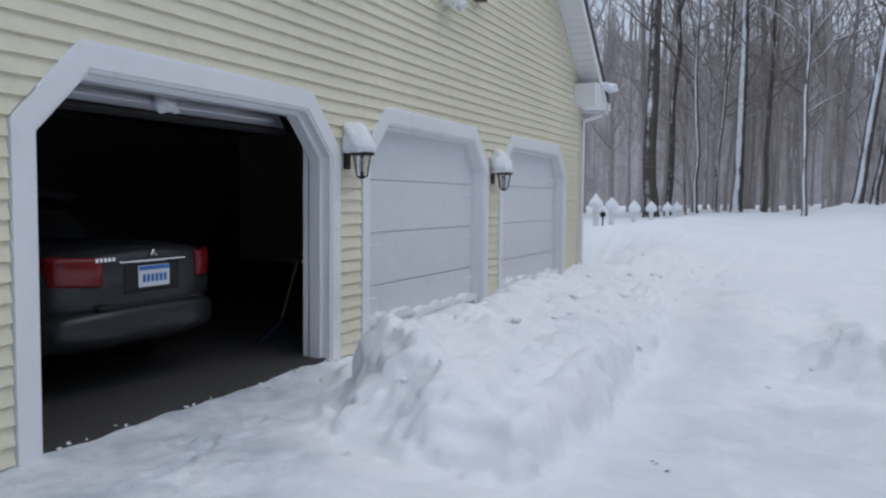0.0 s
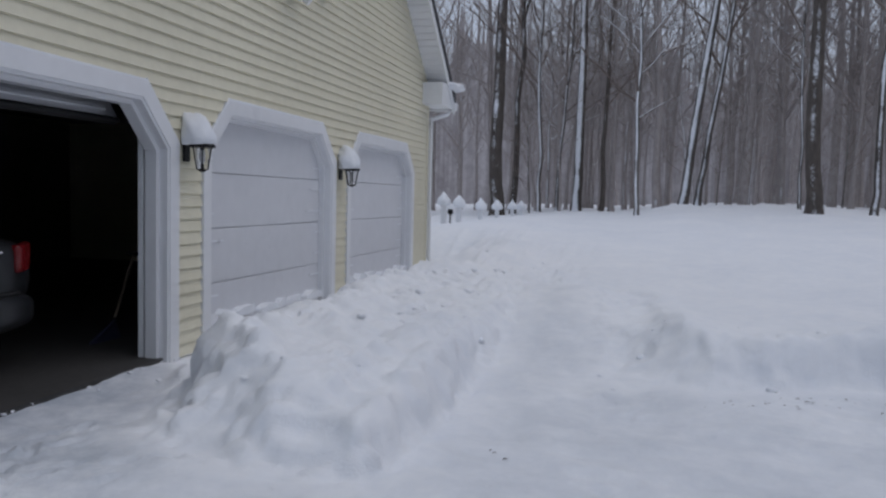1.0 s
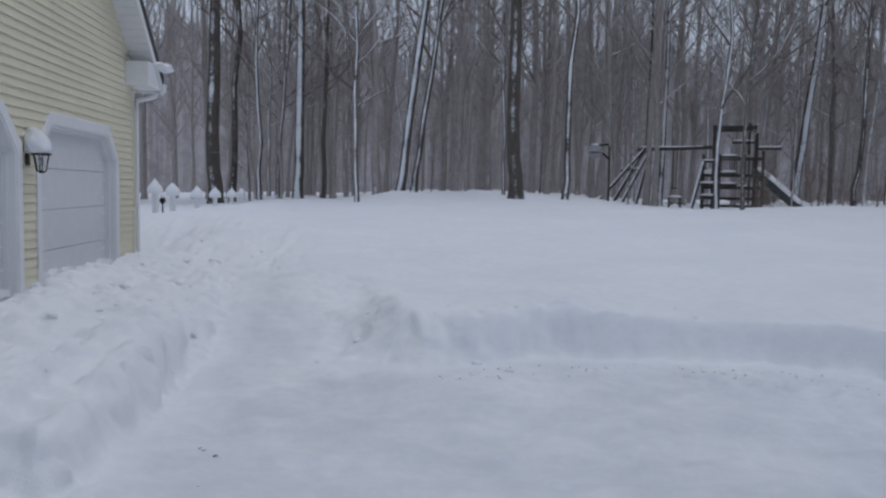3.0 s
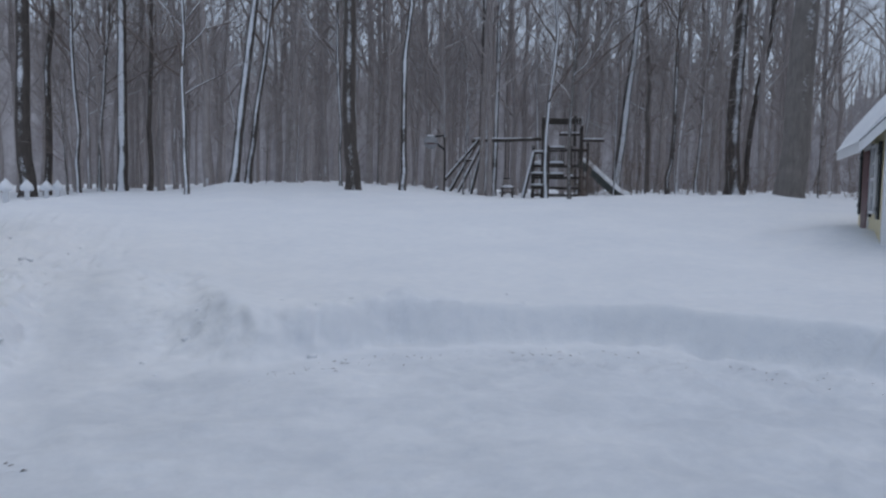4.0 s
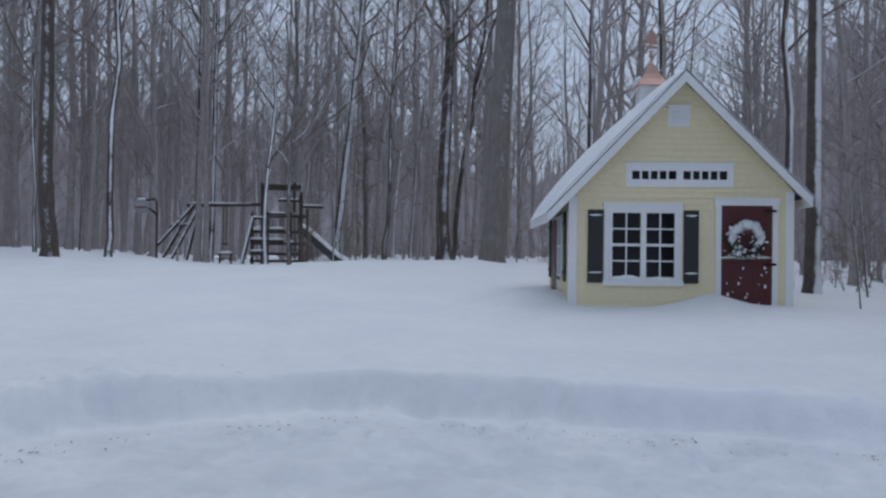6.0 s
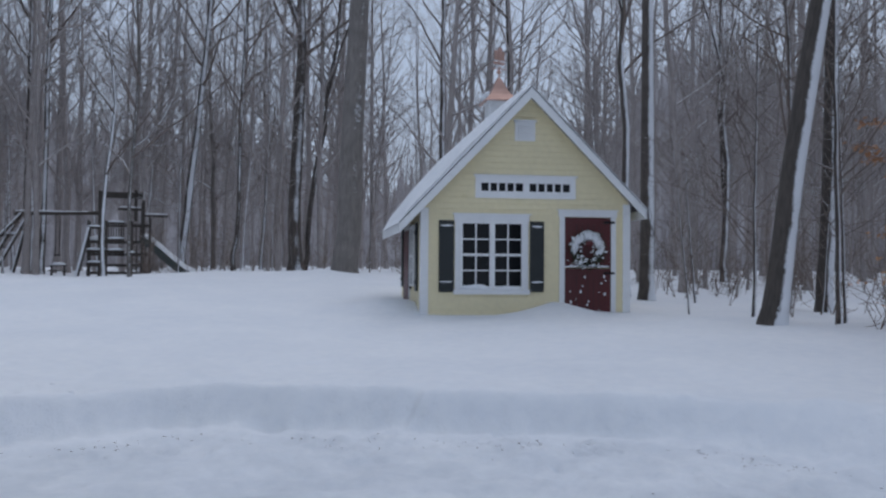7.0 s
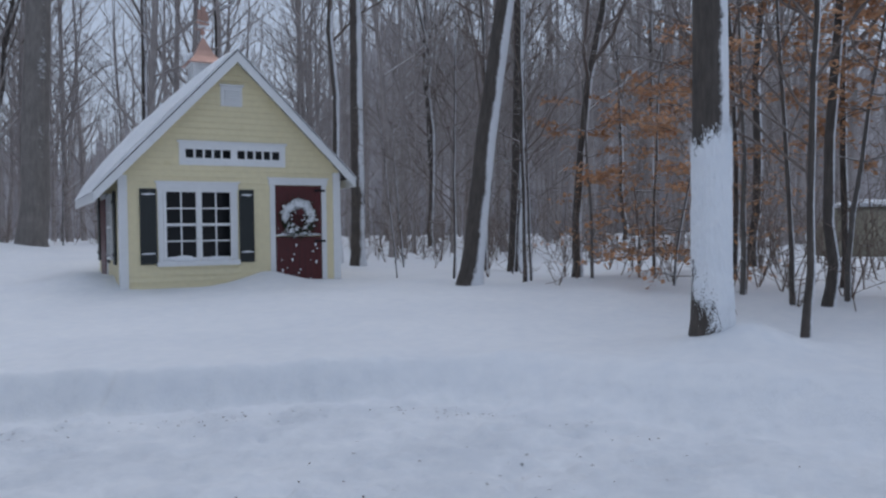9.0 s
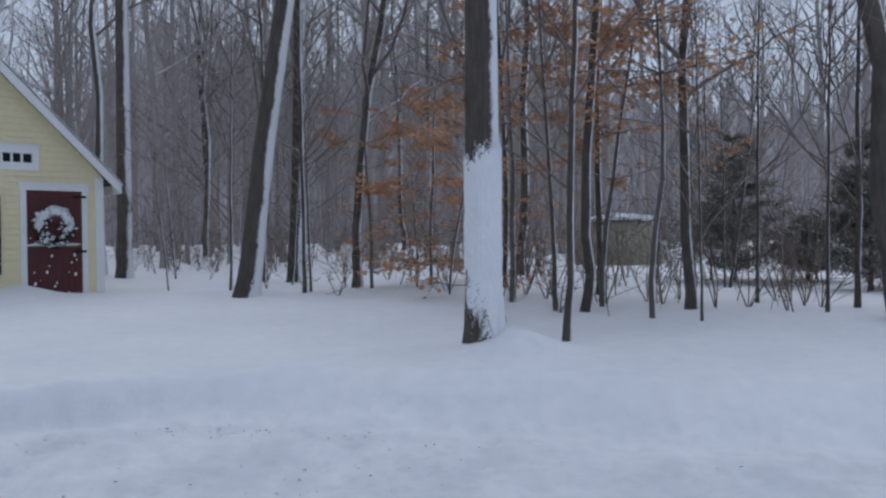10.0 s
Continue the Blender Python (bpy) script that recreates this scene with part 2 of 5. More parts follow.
# ---- the ground: one sheet of snow ----
DRIVE = [(-8, -14), (-8, 0.5), (-4.8, 0.6), (-4.8, 5.8), (-3.65, 5.8), (-3.2, 5.2), (-2.9, 4.4), (-2.55, 3.8), (-1.8, 3.42), (-1.3, 3.42), (-1.08, 3.6), (-1.0, 4.7),
         (-1.05, 7.2), (-1.15, 9.0), (-0.5, 8.8), (-0.36, 7.4), (-0.1, 6.3), (0.55, 5.85), (1.2, 6.1), (1.8, 6.3), (2.5, 6.25), (3.3, 6.05),
         (4.4, 5.0), (5.1, 3.9), (5.8, 2.85), (6.0, 1.9), (5.75, 0.4), (5.5, -0.8), (5.4, -2.5), (5.7, -14)]


def smooth(a, b, v):
    t = np.clip((v - a) / (b - a), 0, 1)
    return t * t * (3 - 2 * t)


GRIDS = {}


def waves(x, y, s, seed):
    """Value noise in three octaves, about -1 to 1, with lumps about s metres across."""
    if seed not in GRIDS:
        GRIDS[seed] = np.random.RandomState(seed).uniform(-1, 1, (256, 256))
    grid = GRIDS[seed]
    total = 0
    for k, gain in enumerate((1.0, 0.55, 0.3)):
        u, v = x / s * 2 ** k + 37.3 * k + 1000, y / s * 2 ** k + 11.7 * k + 1000
        i, j = np.floor(u).astype(int), np.floor(v).astype(int)
        f, g = u - i, v - j
        f, g = f * f * (3 - 2 * f), g * g * (3 - 2 * g)
        i, j = i % 255, j % 255
        total = total + gain * ((grid[i, j] * (1 - f) + grid[i + 1, j] * f) * (1 - g) + (grid[i, j + 1] * (1 - f) + grid[i + 1, j + 1] * f) * g)
    return total


def inside_drive(x, y):
    """Signed distance to the edge of the cleared drive: positive outside, in the deep snow."""
    best = np.full(np.shape(x), 1e9)
    odd = np.zeros(np.shape(x), bool)
    for (ax, ay), (bx, by) in zip(DRIVE, DRIVE[1:] + DRIVE[:1]):
        dx, dy = bx - ax, by - ay
        t = np.clip(((x - ax) * dx + (y - ay) * dy) / (dx * dx + dy * dy), 0, 1)
        best = np.minimum(best, np.hypot(x - ax - t * dx, y - ay - t * dy))
        if dy:
            odd ^= ((ay > y) != (by > y)) & (x < ax + (y - ay) * dx / dy)
    return np.where(odd, -best, best)


def snow_height(x, y):
    """Height of the snow's surface over the garage floor."""
    x, y = np.asarray(x, float), np.asarray(y, float)
    r = np.hypot(x, y)
    az = np.degrees(np.arctan2(x, y))
    north = 1 - smooth(38, 75, np.abs(az))
    west = smooth(-1.0, -2.2, x) * smooth(2.2, 4.0, y) * smooth(24, 15, y)
    deep = 0.37 + 0.05 * smooth(7, 12, r) + north * 0.72 * smooth(9, 26, r) + 0.10 * (1 - north) * smooth(6, 14, r)
    deep = deep + 0.32 * np.exp(-((az - 9) / 7) ** 2) * smooth(22, 31, r)
    deep = deep + (1 - north) * 0.45 * smooth(17, 50, r)
    deep = deep - 0.32 * np.exp(-((az - 22.5) / 5.5) ** 2) * smooth(20, 28, r)
    deep = deep - 0.24 * smooth(-5, -12, az) * smooth(12, 18, r) - 0.19 * smooth(3, -2, az) * smooth(14, 24, r)
    # bank ploughed up against the fence
    fence_bank = 0.30 * np.exp(-((x + 4.0) / 1.6) ** 2) * smooth(14.3, 17, y) * smooth(26, 20, y)
    # ploughed berm in front of the garage, falling away towards its doors
    berm = 0.52 - 0.57 * smooth(-2.5, -3.55, x) * smooth(16.5, 14.4, y) + 0.22 * smooth(8, 15, y) * np.exp(-((x + 1.9) / 1.3) ** 2)
    deep = deep * (1 - west) + berm * west + fence_bank
    d = inside_drive(x, y) + 0.006 * waves(x, y, 0.3, 3) + 0.07 * waves(x, y, 1.1, 4) + west * 0.03 * waves(x, y, 0.9, 21)
    cut = smooth(-1.5, -1.2, x) * smooth(0.0, -0.6, x) * smooth(6.4, 5.4, y)
    width = 0.22 - 0.08 * cut + (0.05 * west + 0.34 * smooth(5.4, 4.2, y) * smooth(-0.9, -1.4, x)) * (1 - 0.75 * cut) + 0.5 * smooth(3.2, 1.5, y) * smooth(3, 5, x) + 0.55 * np.exp(-((x - 0.1) / 0.7) ** 2) * smooth(5.6, 6.4, y)
    lift = smooth(0, 1, d / width)
    even = 1 - 0.85 * smooth(45, 58, az) * smooth(15, 26, r)
    lumps = even * (0.03 * waves(x, y, 1.6, 5) + 0.008 * waves(x, y, 0.35, 6))
    belt = np.exp(-((x + 2.4) / 1.5) ** 2) * smooth(3, 5, y) * smooth(22, 14, y)
    rough = np.maximum(smooth(2.4, 0.2, d), belt) * (0.02 * waves(x, y, 0.2, 7) + 0.06 * waves(x, y, 0.5, 8))
    drifts = even * 0.07 * waves(x, y, 5.5, 9) * smooth(1, 4, d)
    block = 0.09 * np.exp(-(((x - 0.2) / 0.42) ** 4 + ((y - 6.7) / 0.6) ** 4)) + 0.07 * np.exp(-((x - 1.75) / 0.35) ** 2 - ((y - 6.6) / 0.3) ** 2)
    rim = 0.03 * np.exp(-((d - width * 1.1) / 0.25) ** 2)
    floor = 0.05 - 0.06 * smooth(-2.4, -3.5, x) + 0.022 * waves(x, y, 1.1, 11) + (0.011 + 0.016 * smooth(2.0, 3.5, x)) * waves(x, y, 0.2, 12) + 0.04 * smooth(-1.2, -0.1, d) * smooth(-3.2, -2.0, x)
    floor = floor + 0.40 * smooth(6.0, 8.8, y) * smooth(0.3, -0.3, x)
    # wheel ruts and scuffs on the packed drive
    floor = floor - 0.012 * np.exp(-((np.sin(1.9 * (x + 0.25 * y))) / 0.35) ** 2) * smooth(-0.3, -1.0, d)
    # hollow left by a boot beside the berm
    floor = floor - 0.05 * np.exp(-((x + 0.66) / 0.13) ** 2 - ((y - 4.5) / 0.22) ** 2)
    top = deep + lumps + rough * (0.25 + 0.75 * west) * (1 - 0.8 * smooth(-3.0, -3.6, x)) + drifts + block + rim
    return floor * (1 - lift) + top * lift


def steps(fine_lo, fine_hi, fine, far, growth=1.13):
    core = list(np.arange(fine_lo, fine_hi, fine))
    up, s = [core[-1]], fine
    while up[-1] < far:
        s *= growth
        up.append(up[-1] + s)
    down, s = [core[0]], fine
    while down[-1] > -far:
        s *= growth
        down.append(down[-1] - s)
    return np.array(down[:0:-1] + core + up[1:])


def solid_noise(x, y, z, s, seed):
    """Smooth value noise in space, about -1 to 1, with lumps about s metres across."""
    grid = np.random.RandomState(seed).uniform(-1, 1, (48, 48, 48))
    i, f = [], []
    for v in (x, y, z):
        k = v / s + 5000.0
        n = np.floor(k).astype(int)
        r = k - n
        i.append(n)
        f.append(r * r * (3 - 2 * r))
    total = 0
    for a in (0, 1):
        for b in (0, 1):
            for c in (0, 1):
                w = (f[0] if a else 1 - f[0]) * (f[1] if b else 1 - f[1]) * (f[2] if c else 1 - f[2])
                total = total + w * grid[(i[0] + a) % 48, (i[1] + b) % 48, (i[2] + c) % 48]
    return total


xs, ys = steps(-4.2, 6.6, 0.032, 420, 1.13), steps(-1.9, 9.2, 0.032, 420, 1.13)
gx, gy = np.meshgrid(xs, ys, indexing="ij")
gz = snow_height(gx, gy)
# scuffs, boot prints and tyre crumbs on the cleared drive
srs = np.random.RandomState(31)


def dent(x, y, long, wide, turn, depth):
    """One shallow print with a low rim, pressed into the sheet."""
    i0, i1 = np.searchsorted(xs, (x - 4 * long, x + 4 * long))
    j0, j1 = np.searchsorted(ys, (y - 4 * long, y + 4 * long))
    u, v = gx[i0:i1, j0:j1] - x, gy[i0:i1, j0:j1] - y
    p, q = (u * math.cos(turn) + v * math.sin(turn)) / long, (v * math.cos(turn) - u * math.sin(turn)) / wide
    k = p * p + q * q
    gz[i0:i1, j0:j1] += depth * (-np.exp(-k) + 0.55 * np.exp(-(k - 2.2) ** 2 / 1.2))


for k in range(300):
    if k < 130:
        # two wheel lanes curving round the turn of the drive
        a = radians(srs.uniform(22, 112))
        lane = (srs.choice((4.3, 5.1, 5.6)) if a > 1.05 else 6.1) + srs.normal(0, 0.12)
        dent(lane * math.sin(a), lane * math.cos(a), srs.uniform(0.05, 0.13), srs.uniform(0.025, 0.05), -a + srs.normal(0, 0.35), srs.uniform(0.01, 0.034))
    elif k < 200:
        dent(srs.uniform(2.4, 5.4), srs.uniform(-1.9, 3.4), srs.uniform(0.04, 0.11), srs.uniform(0.025, 0.045), srs.uniform(0.6, 2.2), srs.uniform(0.01, 0.03))
    elif k < 250:
        dent(srs.uniform(-3.4, -1.6), srs.uniform(1.6, 4.2), srs.uniform(0.05, 0.12), srs.uniform(0.03, 0.06), srs.uniform(0, 3.1), srs.uniform(0.015, 0.045))
    else:
        dent(srs.uniform(-0.6, 2.6), srs.uniform(2.6, 5.6), srs.uniform(0.06, 0.16), srs.uniform(0.03, 0.08), srs.uniform(0, 3.1), srs.uniform(0.006, 0.018))
# no snow inside the garage
inside = (gx < -3.82) & (gx > -11.2) & (gy > 2.0) & (gy < 14.1)
gz = np.where(inside, -0.25, gz)
# drifts against the shed and round tree feet
for px, py, h, s in ((11.6, 7.95, 0.24, 0.42), (10.1, 10.6, 0.24, 0.55), (7.5, 0.42, 0.14, 0.34), (7.3, 0.15, 0.12, 0.3), (14.0, 17.1, 0.32, 0.7), (4.6, 23.8, 0.1, 0.5), (1.3, 26.8, 0.1, 0.5)):
    gz = gz + h * np.exp(-(((gx - px) ** 2 + (gy - py) ** 2) / (2 * s * s)))
# crumbling lumps on the ploughed berm and, fainter, along the banks: pushed out along the surface's own slope
edge_d = inside_drive(gx, gy)
heap = smooth(-0.12, 0.10, edge_d) * smooth(-0.55, -0.85, gx) * smooth(-3.72, -3.5, gx) * smooth(2.5, 3.1, gy) * smooth(21, 13, gy)
bank = smooth(-0.1, 0.1, edge_d) * smooth(0.9, 0.35, edge_d) * smooth(-0.9, -0.3, gx) * smooth(12, 9, np.hypot(gx, gy)) * (0.16 + 0.45 * smooth(3.0, 1.5, gx))
sx, sy = np.gradient(gz, xs, axis=0), np.gradient(gz, ys, axis=1)
nl = np.sqrt(1 + sx * sx + sy * sy)
lumpy = 0.085 * (np.abs(solid_noise(gx, gy, gz, 0.30, 71)) - 0.3) + 0.07 * (np.abs(solid_noise(gx, gy, gz, 0.14, 72)) - 0.3) + 0.04 * (np.abs(solid_noise(gx, gy, gz, 0.07, 73)) - 0.3)
push = lumpy * np.maximum(heap, bank) / nl
px_, py_, gz = gx - sx * push, gy - sy * push, gz + push
i = np.arange(gx.size).reshape(gx.shape)
quads = np.stack([i[:-1, :-1], i[1:, :-1], i[1:, 1:], i[:-1, 1:]], -1).reshape(-1, 4)
ground_mesh = raw_mesh("ground", np.stack([px_, py_, gz], -1).reshape(-1, 3), quads, snow)
worn_snow = smooth(0.15, -0.35, inside_drive(gx, gy)) * (0.34 + 0.56 * smooth(-1.7, -2.7, gx) * smooth(6.5, 5.5, gy))
ground_mesh.attributes.new("packed", "FLOAT", "POINT").data.foreach_set("value", worn_snow.astype(np.float32).ravel())
ground = tagged(new("ground", ground_mesh), "deep drifted snow with a ploughed drive and banks", "snow", kind="structure")


def ground_at(x, y):
    return float(snow_height(np.array([x]), np.array([y]))[0])


# ---- the garage ----
WALL, EAVE, MID, HALF, PITCH = -3.75, 3.35, 8.03, 6.11, 0.78
STARTS, OPEN_W, OPEN_H, CUT, TRIM = (3.0, 6.58, 10.18), 2.93, 2.13, 0.37, 0.13
garage = thing("garage", pose(0, 0, 0), "cream vinyl-sided three-bay garage with white trim, in snow", "garage")


def on_wall(u, v, d):
    return (WALL + d, u, v)


def opening(s, grow):
    """The outline of a door opening with cut corners, from the left foot round to the right foot."""
    k = grow * 0.414
    a, b, top = s - grow, s + OPEN_W + grow, OPEN_H + grow
    return [(a, -0.1), (a, OPEN_H - CUT + k), (s + CUT - k, top), (s + OPEN_W - CUT + k, top), (b, OPEN_H - CUT + k), (b, -0.1)]


# front wall, in one mesh round its three openings
bm = bmesh.new()
low = [MID - HALF] + [e for s in STARTS for e in (s, s + OPEN_W)] + [MID + HALF]
for k in range(0, 8, 2):
    put_box(bm, (WALL - 0.15, low[k], -0.1), (WALL, low[k + 1], OPEN_H))
put_prism(bm, [(MID - HALF, OPEN_H), (MID + HALF, OPEN_H), (MID + HALF, EAVE), (MID, EAVE + HALF * PITCH), (MID - HALF, EAVE)], on_wall, -0.15, 0)
for s in STARTS:
    put_prism(bm, [(s, OPEN_H), (s, OPEN_H - CUT), (s + CUT, OPEN_H)], on_wall, -0.13, -0.002)
    put_prism(bm, [(s + OPEN_W, OPEN_H), (s + OPEN_W - CUT, OPEN_H), (s + OPEN_W, OPEN_H - CUT)], on_wall, -0.13, -0.002)
part("wall", bm, white_vinyl, garage)
# the other walls, ceiling, floor and roof
bm = bmesh.new()
put_box(bm, (-11.2, MID + HALF - 0.15, -0.1), (WALL - 0.15, MID + HALF, EAVE))
part("wall", bm, cream_siding, garage)
part("wall", box((-11.2, MID - HALF, -0.1), (WALL - 0.15, MID - HALF + 0.15, EAVE)), cream_siding, garage)
part("wall", prism([(MID - HALF, -0.1), (MID + HALF, -0.1), (MID + HALF, EAVE), (MID, EAVE + HALF * PITCH), (MID - HALF, EAVE)], on_wall, -7.6, -7.45), cream_siding, garage)
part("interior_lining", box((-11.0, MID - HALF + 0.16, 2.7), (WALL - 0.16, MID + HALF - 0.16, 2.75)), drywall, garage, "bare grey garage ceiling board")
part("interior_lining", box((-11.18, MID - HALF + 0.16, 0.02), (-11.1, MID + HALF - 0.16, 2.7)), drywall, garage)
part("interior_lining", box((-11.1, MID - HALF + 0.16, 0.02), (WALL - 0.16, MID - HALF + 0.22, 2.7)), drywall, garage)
part("floor_slab", box((-11.15, MID - HALF + 0.05, -0.2), (WALL - 0.02, MID + HALF - 0.05, 0.02)), concrete, garage, "dark concrete floor slab")
for sign in (-1, 1):
    o = HALF + 0.5
    poly = [(MID, EAVE + HALF * PITCH + 0.14), (MID + sign * o, EAVE - 0.5 * PITCH + 0.14), (MID + sign * o, EAVE - 0.5 * PITCH + 0.30), (MID, EAVE + HALF * PITCH + 0.30)]
    part("roof", prism(poly, on_wall, -7.9, 0.40), shingle, garage, "dark shingle roof edge")
    poly = [(u, v + (0.165 if k in (0, 1) else 0.12)) for k, (u, v) in enumerate(poly)]
    part("roof_snow", prism(poly, on_wall, -7.9, 0.36), snow, garage, "blanket of snow on the roof")
    rake = [(MID, EAVE + HALF * PITCH + 0.10), (MID + sign * o, EAVE - 0.5 * PITCH + 0.10), (MID + sign * o, EAVE - 0.5 * PITCH - 0.06), (MID, EAVE + HALF * PITCH - 0.06)]
    part("rake_board", prism([(u, v + 0.035) for u, v in rake], on_wall, 0.36, 0.39), white_paint, garage)
    # ribbed soffit under the rake
    bm = bmesh.new()
    n = 58
    for k in range(n):
        a, b = k / n * o, (k + 0.86) / n * o
        pa, pb = EAVE + HALF * PITCH - a * PITCH, EAVE + HALF * PITCH - b * PITCH
        put_prism(bm, [(MID + sign * a, pa), (MID + sign * b, pb), (MID + sign * b, pb + 0.02), (MID + sign * a, pa + 0.02)], on_wall, 0.012, 0.37)
    put_prism(bm, [(MID, EAVE + HALF * PITCH + 0.025), (MID + sign * o, EAVE + HALF * PITCH - o * PITCH + 0.025), (MID + sign * o, EAVE + HALF * PITCH - o * PITCH + 0.05), (MID, EAVE + HALF * PITCH + 0.05)], on_wall, 0.012, 0.37)
    part("soffit", bm, white_vinyl, garage, "ribbed white vinyl soffit")
# boxed cornice return at the corner, gutter and downspout
part("cornice_return", prism([(13.72, 3.02), (14.55, 3.02), (14.62, 3.10), (14.62, 3.28), (14.28, 3.42), (13.72, 3.40)], on_wall, 0.01, 0.37), white_paint, garage, "boxed white cornice return")
part("gutter", prism([(14.56, 3.0), (14.70, 3.0), (14.74, 3.14), (14.56, 3.14)], on_wall, -7.6, 0.42), white_vinyl, garage)
bm = lump((0.3, 0.34, 0.13), 4, 0.2, (WALL + 0.28, 14.4, 3.38), flat=-0.05)
part("snow_cap", bm, snow, garage, smooth_faces=True)
put = [(WALL + 0.30, 14.62, 3.02), (WALL + 0.28, 14.52, 2.92), (WALL + 0.07, 14.20, 2.80), (WALL + 0.06, 14.17, 2.6), (WALL + 0.06, 14.17, 0.32), (WALL + 0.10, 14.20, 0.2), (WALL + 0.28, 14.24, 0.1)]
part("downspout", tube(put, 0.035, 6), white_vinyl, garage)
part("corner_post", box((WALL - 0.08, 14.06, 0), (WALL + 0.028, 14.155, 3.1), 0.006), cream_siding, garage)

# trim, jambs and doors
def door_frame(s):
    frame_part = part("door_trim", bmesh.new(), white_vinyl, garage)
    inner, outer = opening(s, 0.0), opening(s, TRIM)
    bm = bmesh.new()
    for k in range(5):
        put_prism(bm, [inner[k], inner[k + 1], outer[k + 1], outer[k]], on_wall, -0.004, 0.034)
    mid_line = opening(s, -0.025)
    for k in range(5):
        put_prism(bm, [mid_line[k], mid_line[k + 1], inner[k + 1], inner[k]], on_wall, -0.16, 0.02)
    deep_line = opening(s, -0.06)
    for k in range(5):
        put_prism(bm, [deep_line[k], deep_line[k + 1], mid_line[k + 1], mid_line[k]], on_wall, -0.165, -0.06)
    me = frame_part.data
    bm.to_mesh(me)
    bm.free()
    # wind-packed snow on the head of the trim
    head = bmesh.new()
    for k in (1, 2, 3):
        (u0, v0), (u1, v1) = outer[k], outer[k + 1]
        n = 14
        for j in range(n):
            if k != 2 and j < n * 0.3 and k == 1:
                continue
            a, b = j / n, (j + 1) / n
            h = 0.018 + 0.014 * noise.noise((u0 + a, s, k))
            put_prism(head, [(u0 + (u1 - u0) * a, v0 + (v1 - v0) * a), (u0 + (u1 - u0) * b, v0 + (v1 - v0) * b), (u0 + (u1 - u0) * b, v0 + (v1 - v0) * b + h), (u0 + (u1 - u0) * a, v0 + (v1 - v0) * a + h)], on_wall, 0.0, 0.03)
    part("snow_line", head, snow, frame_part)
    return frame_part


for s in STARTS:
    door_frame(s)


def closed_door(s, seed):
    door = part("garage_door", box((WALL - 0.155, s + 0.03, 0.02), (WALL - 0.14, s + OPEN_W - 0.03, OPEN_H - 0.03)), door_steel, garage, "closed white sectional garage door, snow along its foot")
    rnd = random.Random(seed)
    for k in range(4):
        z0, z1 = 0.03 + k * 0.52, 0.03 + (k + 1) * 0.52 - 0.009
        bm = box((WALL - 0.140, s + 0.035, z0), (WALL - 0.122, s + OPEN_W - 0.035, z1), 0.005)
        part("panel", bm, door_steel, door)
    # thin streaks of snow caught on the ribs near the edges
    for k in range(4):
        for zz in (0.13, 0.39):
            for a, b in ((0.06, 0.06 + rnd.uniform(0.15, 0.5)), (OPEN_W - rnd.uniform(0.2, 0.5), OPEN_W - 0.06)):
                z = 0.03 + k * 0.52 + zz
                part("snow_streak", box((WALL - 0.121, s + a, z - 0.002), (WALL - 0.112, s + b, z + rnd.uniform(0.008, 0.016))), snow, door)
    u = s + 0.06
    while u < s + OPEN_W - 0.2:
        w = rnd.uniform(0.15, 0.5)
        h = 0.12 + 0.05 * rnd.random() + (0.03 if u < s + 1 else 0.0)
        part("snow_ledge", prism([(u, h), (u + w, h + rnd.uniform(-0.02, 0.03)), (u + w * 0.9, h + 0.07 + rnd.uniform(0, 0.04)), (u + w * 0.4, h + 0.08 + rnd.uniform(0, 0.04)), (u + 0.02, h + 0.05)], on_wall, -0.125, -0.05 + rnd.uniform(-0.02, 0.03)), snow, door)
        u += w * rnd.uniform(0.9, 1.25)
    return door


closed_door(STARTS[1], 1)
closed_door(STARTS[2], 2)
# the open door, rolled up under the ceiling with its foot showing below the lintel
s = STARTS[0]
door = part("garage_door", box((-6.4, s + 0.04, 2.32), (WALL - 0.62, s + OPEN_W - 0.04, 2.36), 0.004), door_steel, garage, "open sectional garage door raised under the ceiling")
tilt = Matrix.Translation((WALL - 0.46, 0, 1.985)) @ Matrix.Rotation(radians(-30), 4, "Y")
part("panel", box((-0.01, s + 0.05, 0.0), (0.04, s + OPEN_W - 0.05, 0.42), 0.006, tilt), door_steel, door)
part("bottom_seal", box((-0.02, s + 0.05, -0.045), (0.05, s + OPEN_W - 0.05, 0.0), 0.01, tilt), car_trim, door)
bm = bmesh.new()
for k in range(26):
    a = s + 0.15 + k * 0.1
    h = 0.02 + 0.02 * abs(noise.noise((a * 2.1, 3, 0)))
    put_box(bm, (0.038, a, 0.05), (0.05 + h * 0.3, a + 0.1, 0.065 + h), tilt)
tagged(part("snow_ridge", bm, snow, door), kind="stuff")
part("snow_clump", lump((0.06, 0.11, 0.07), 9, 0.3, (WALL - 0.42, s + 1.43, 2.06)), snow, door, smooth_faces=True)
for yy in (s + 0.02, s + OPEN_W - 0.05):
    part("track", box((WALL - 0.24, yy, 0.02), (WALL - 0.19, yy + 0.03, 2.25), 0.004), white_vinyl, garage, "galvanised door track")

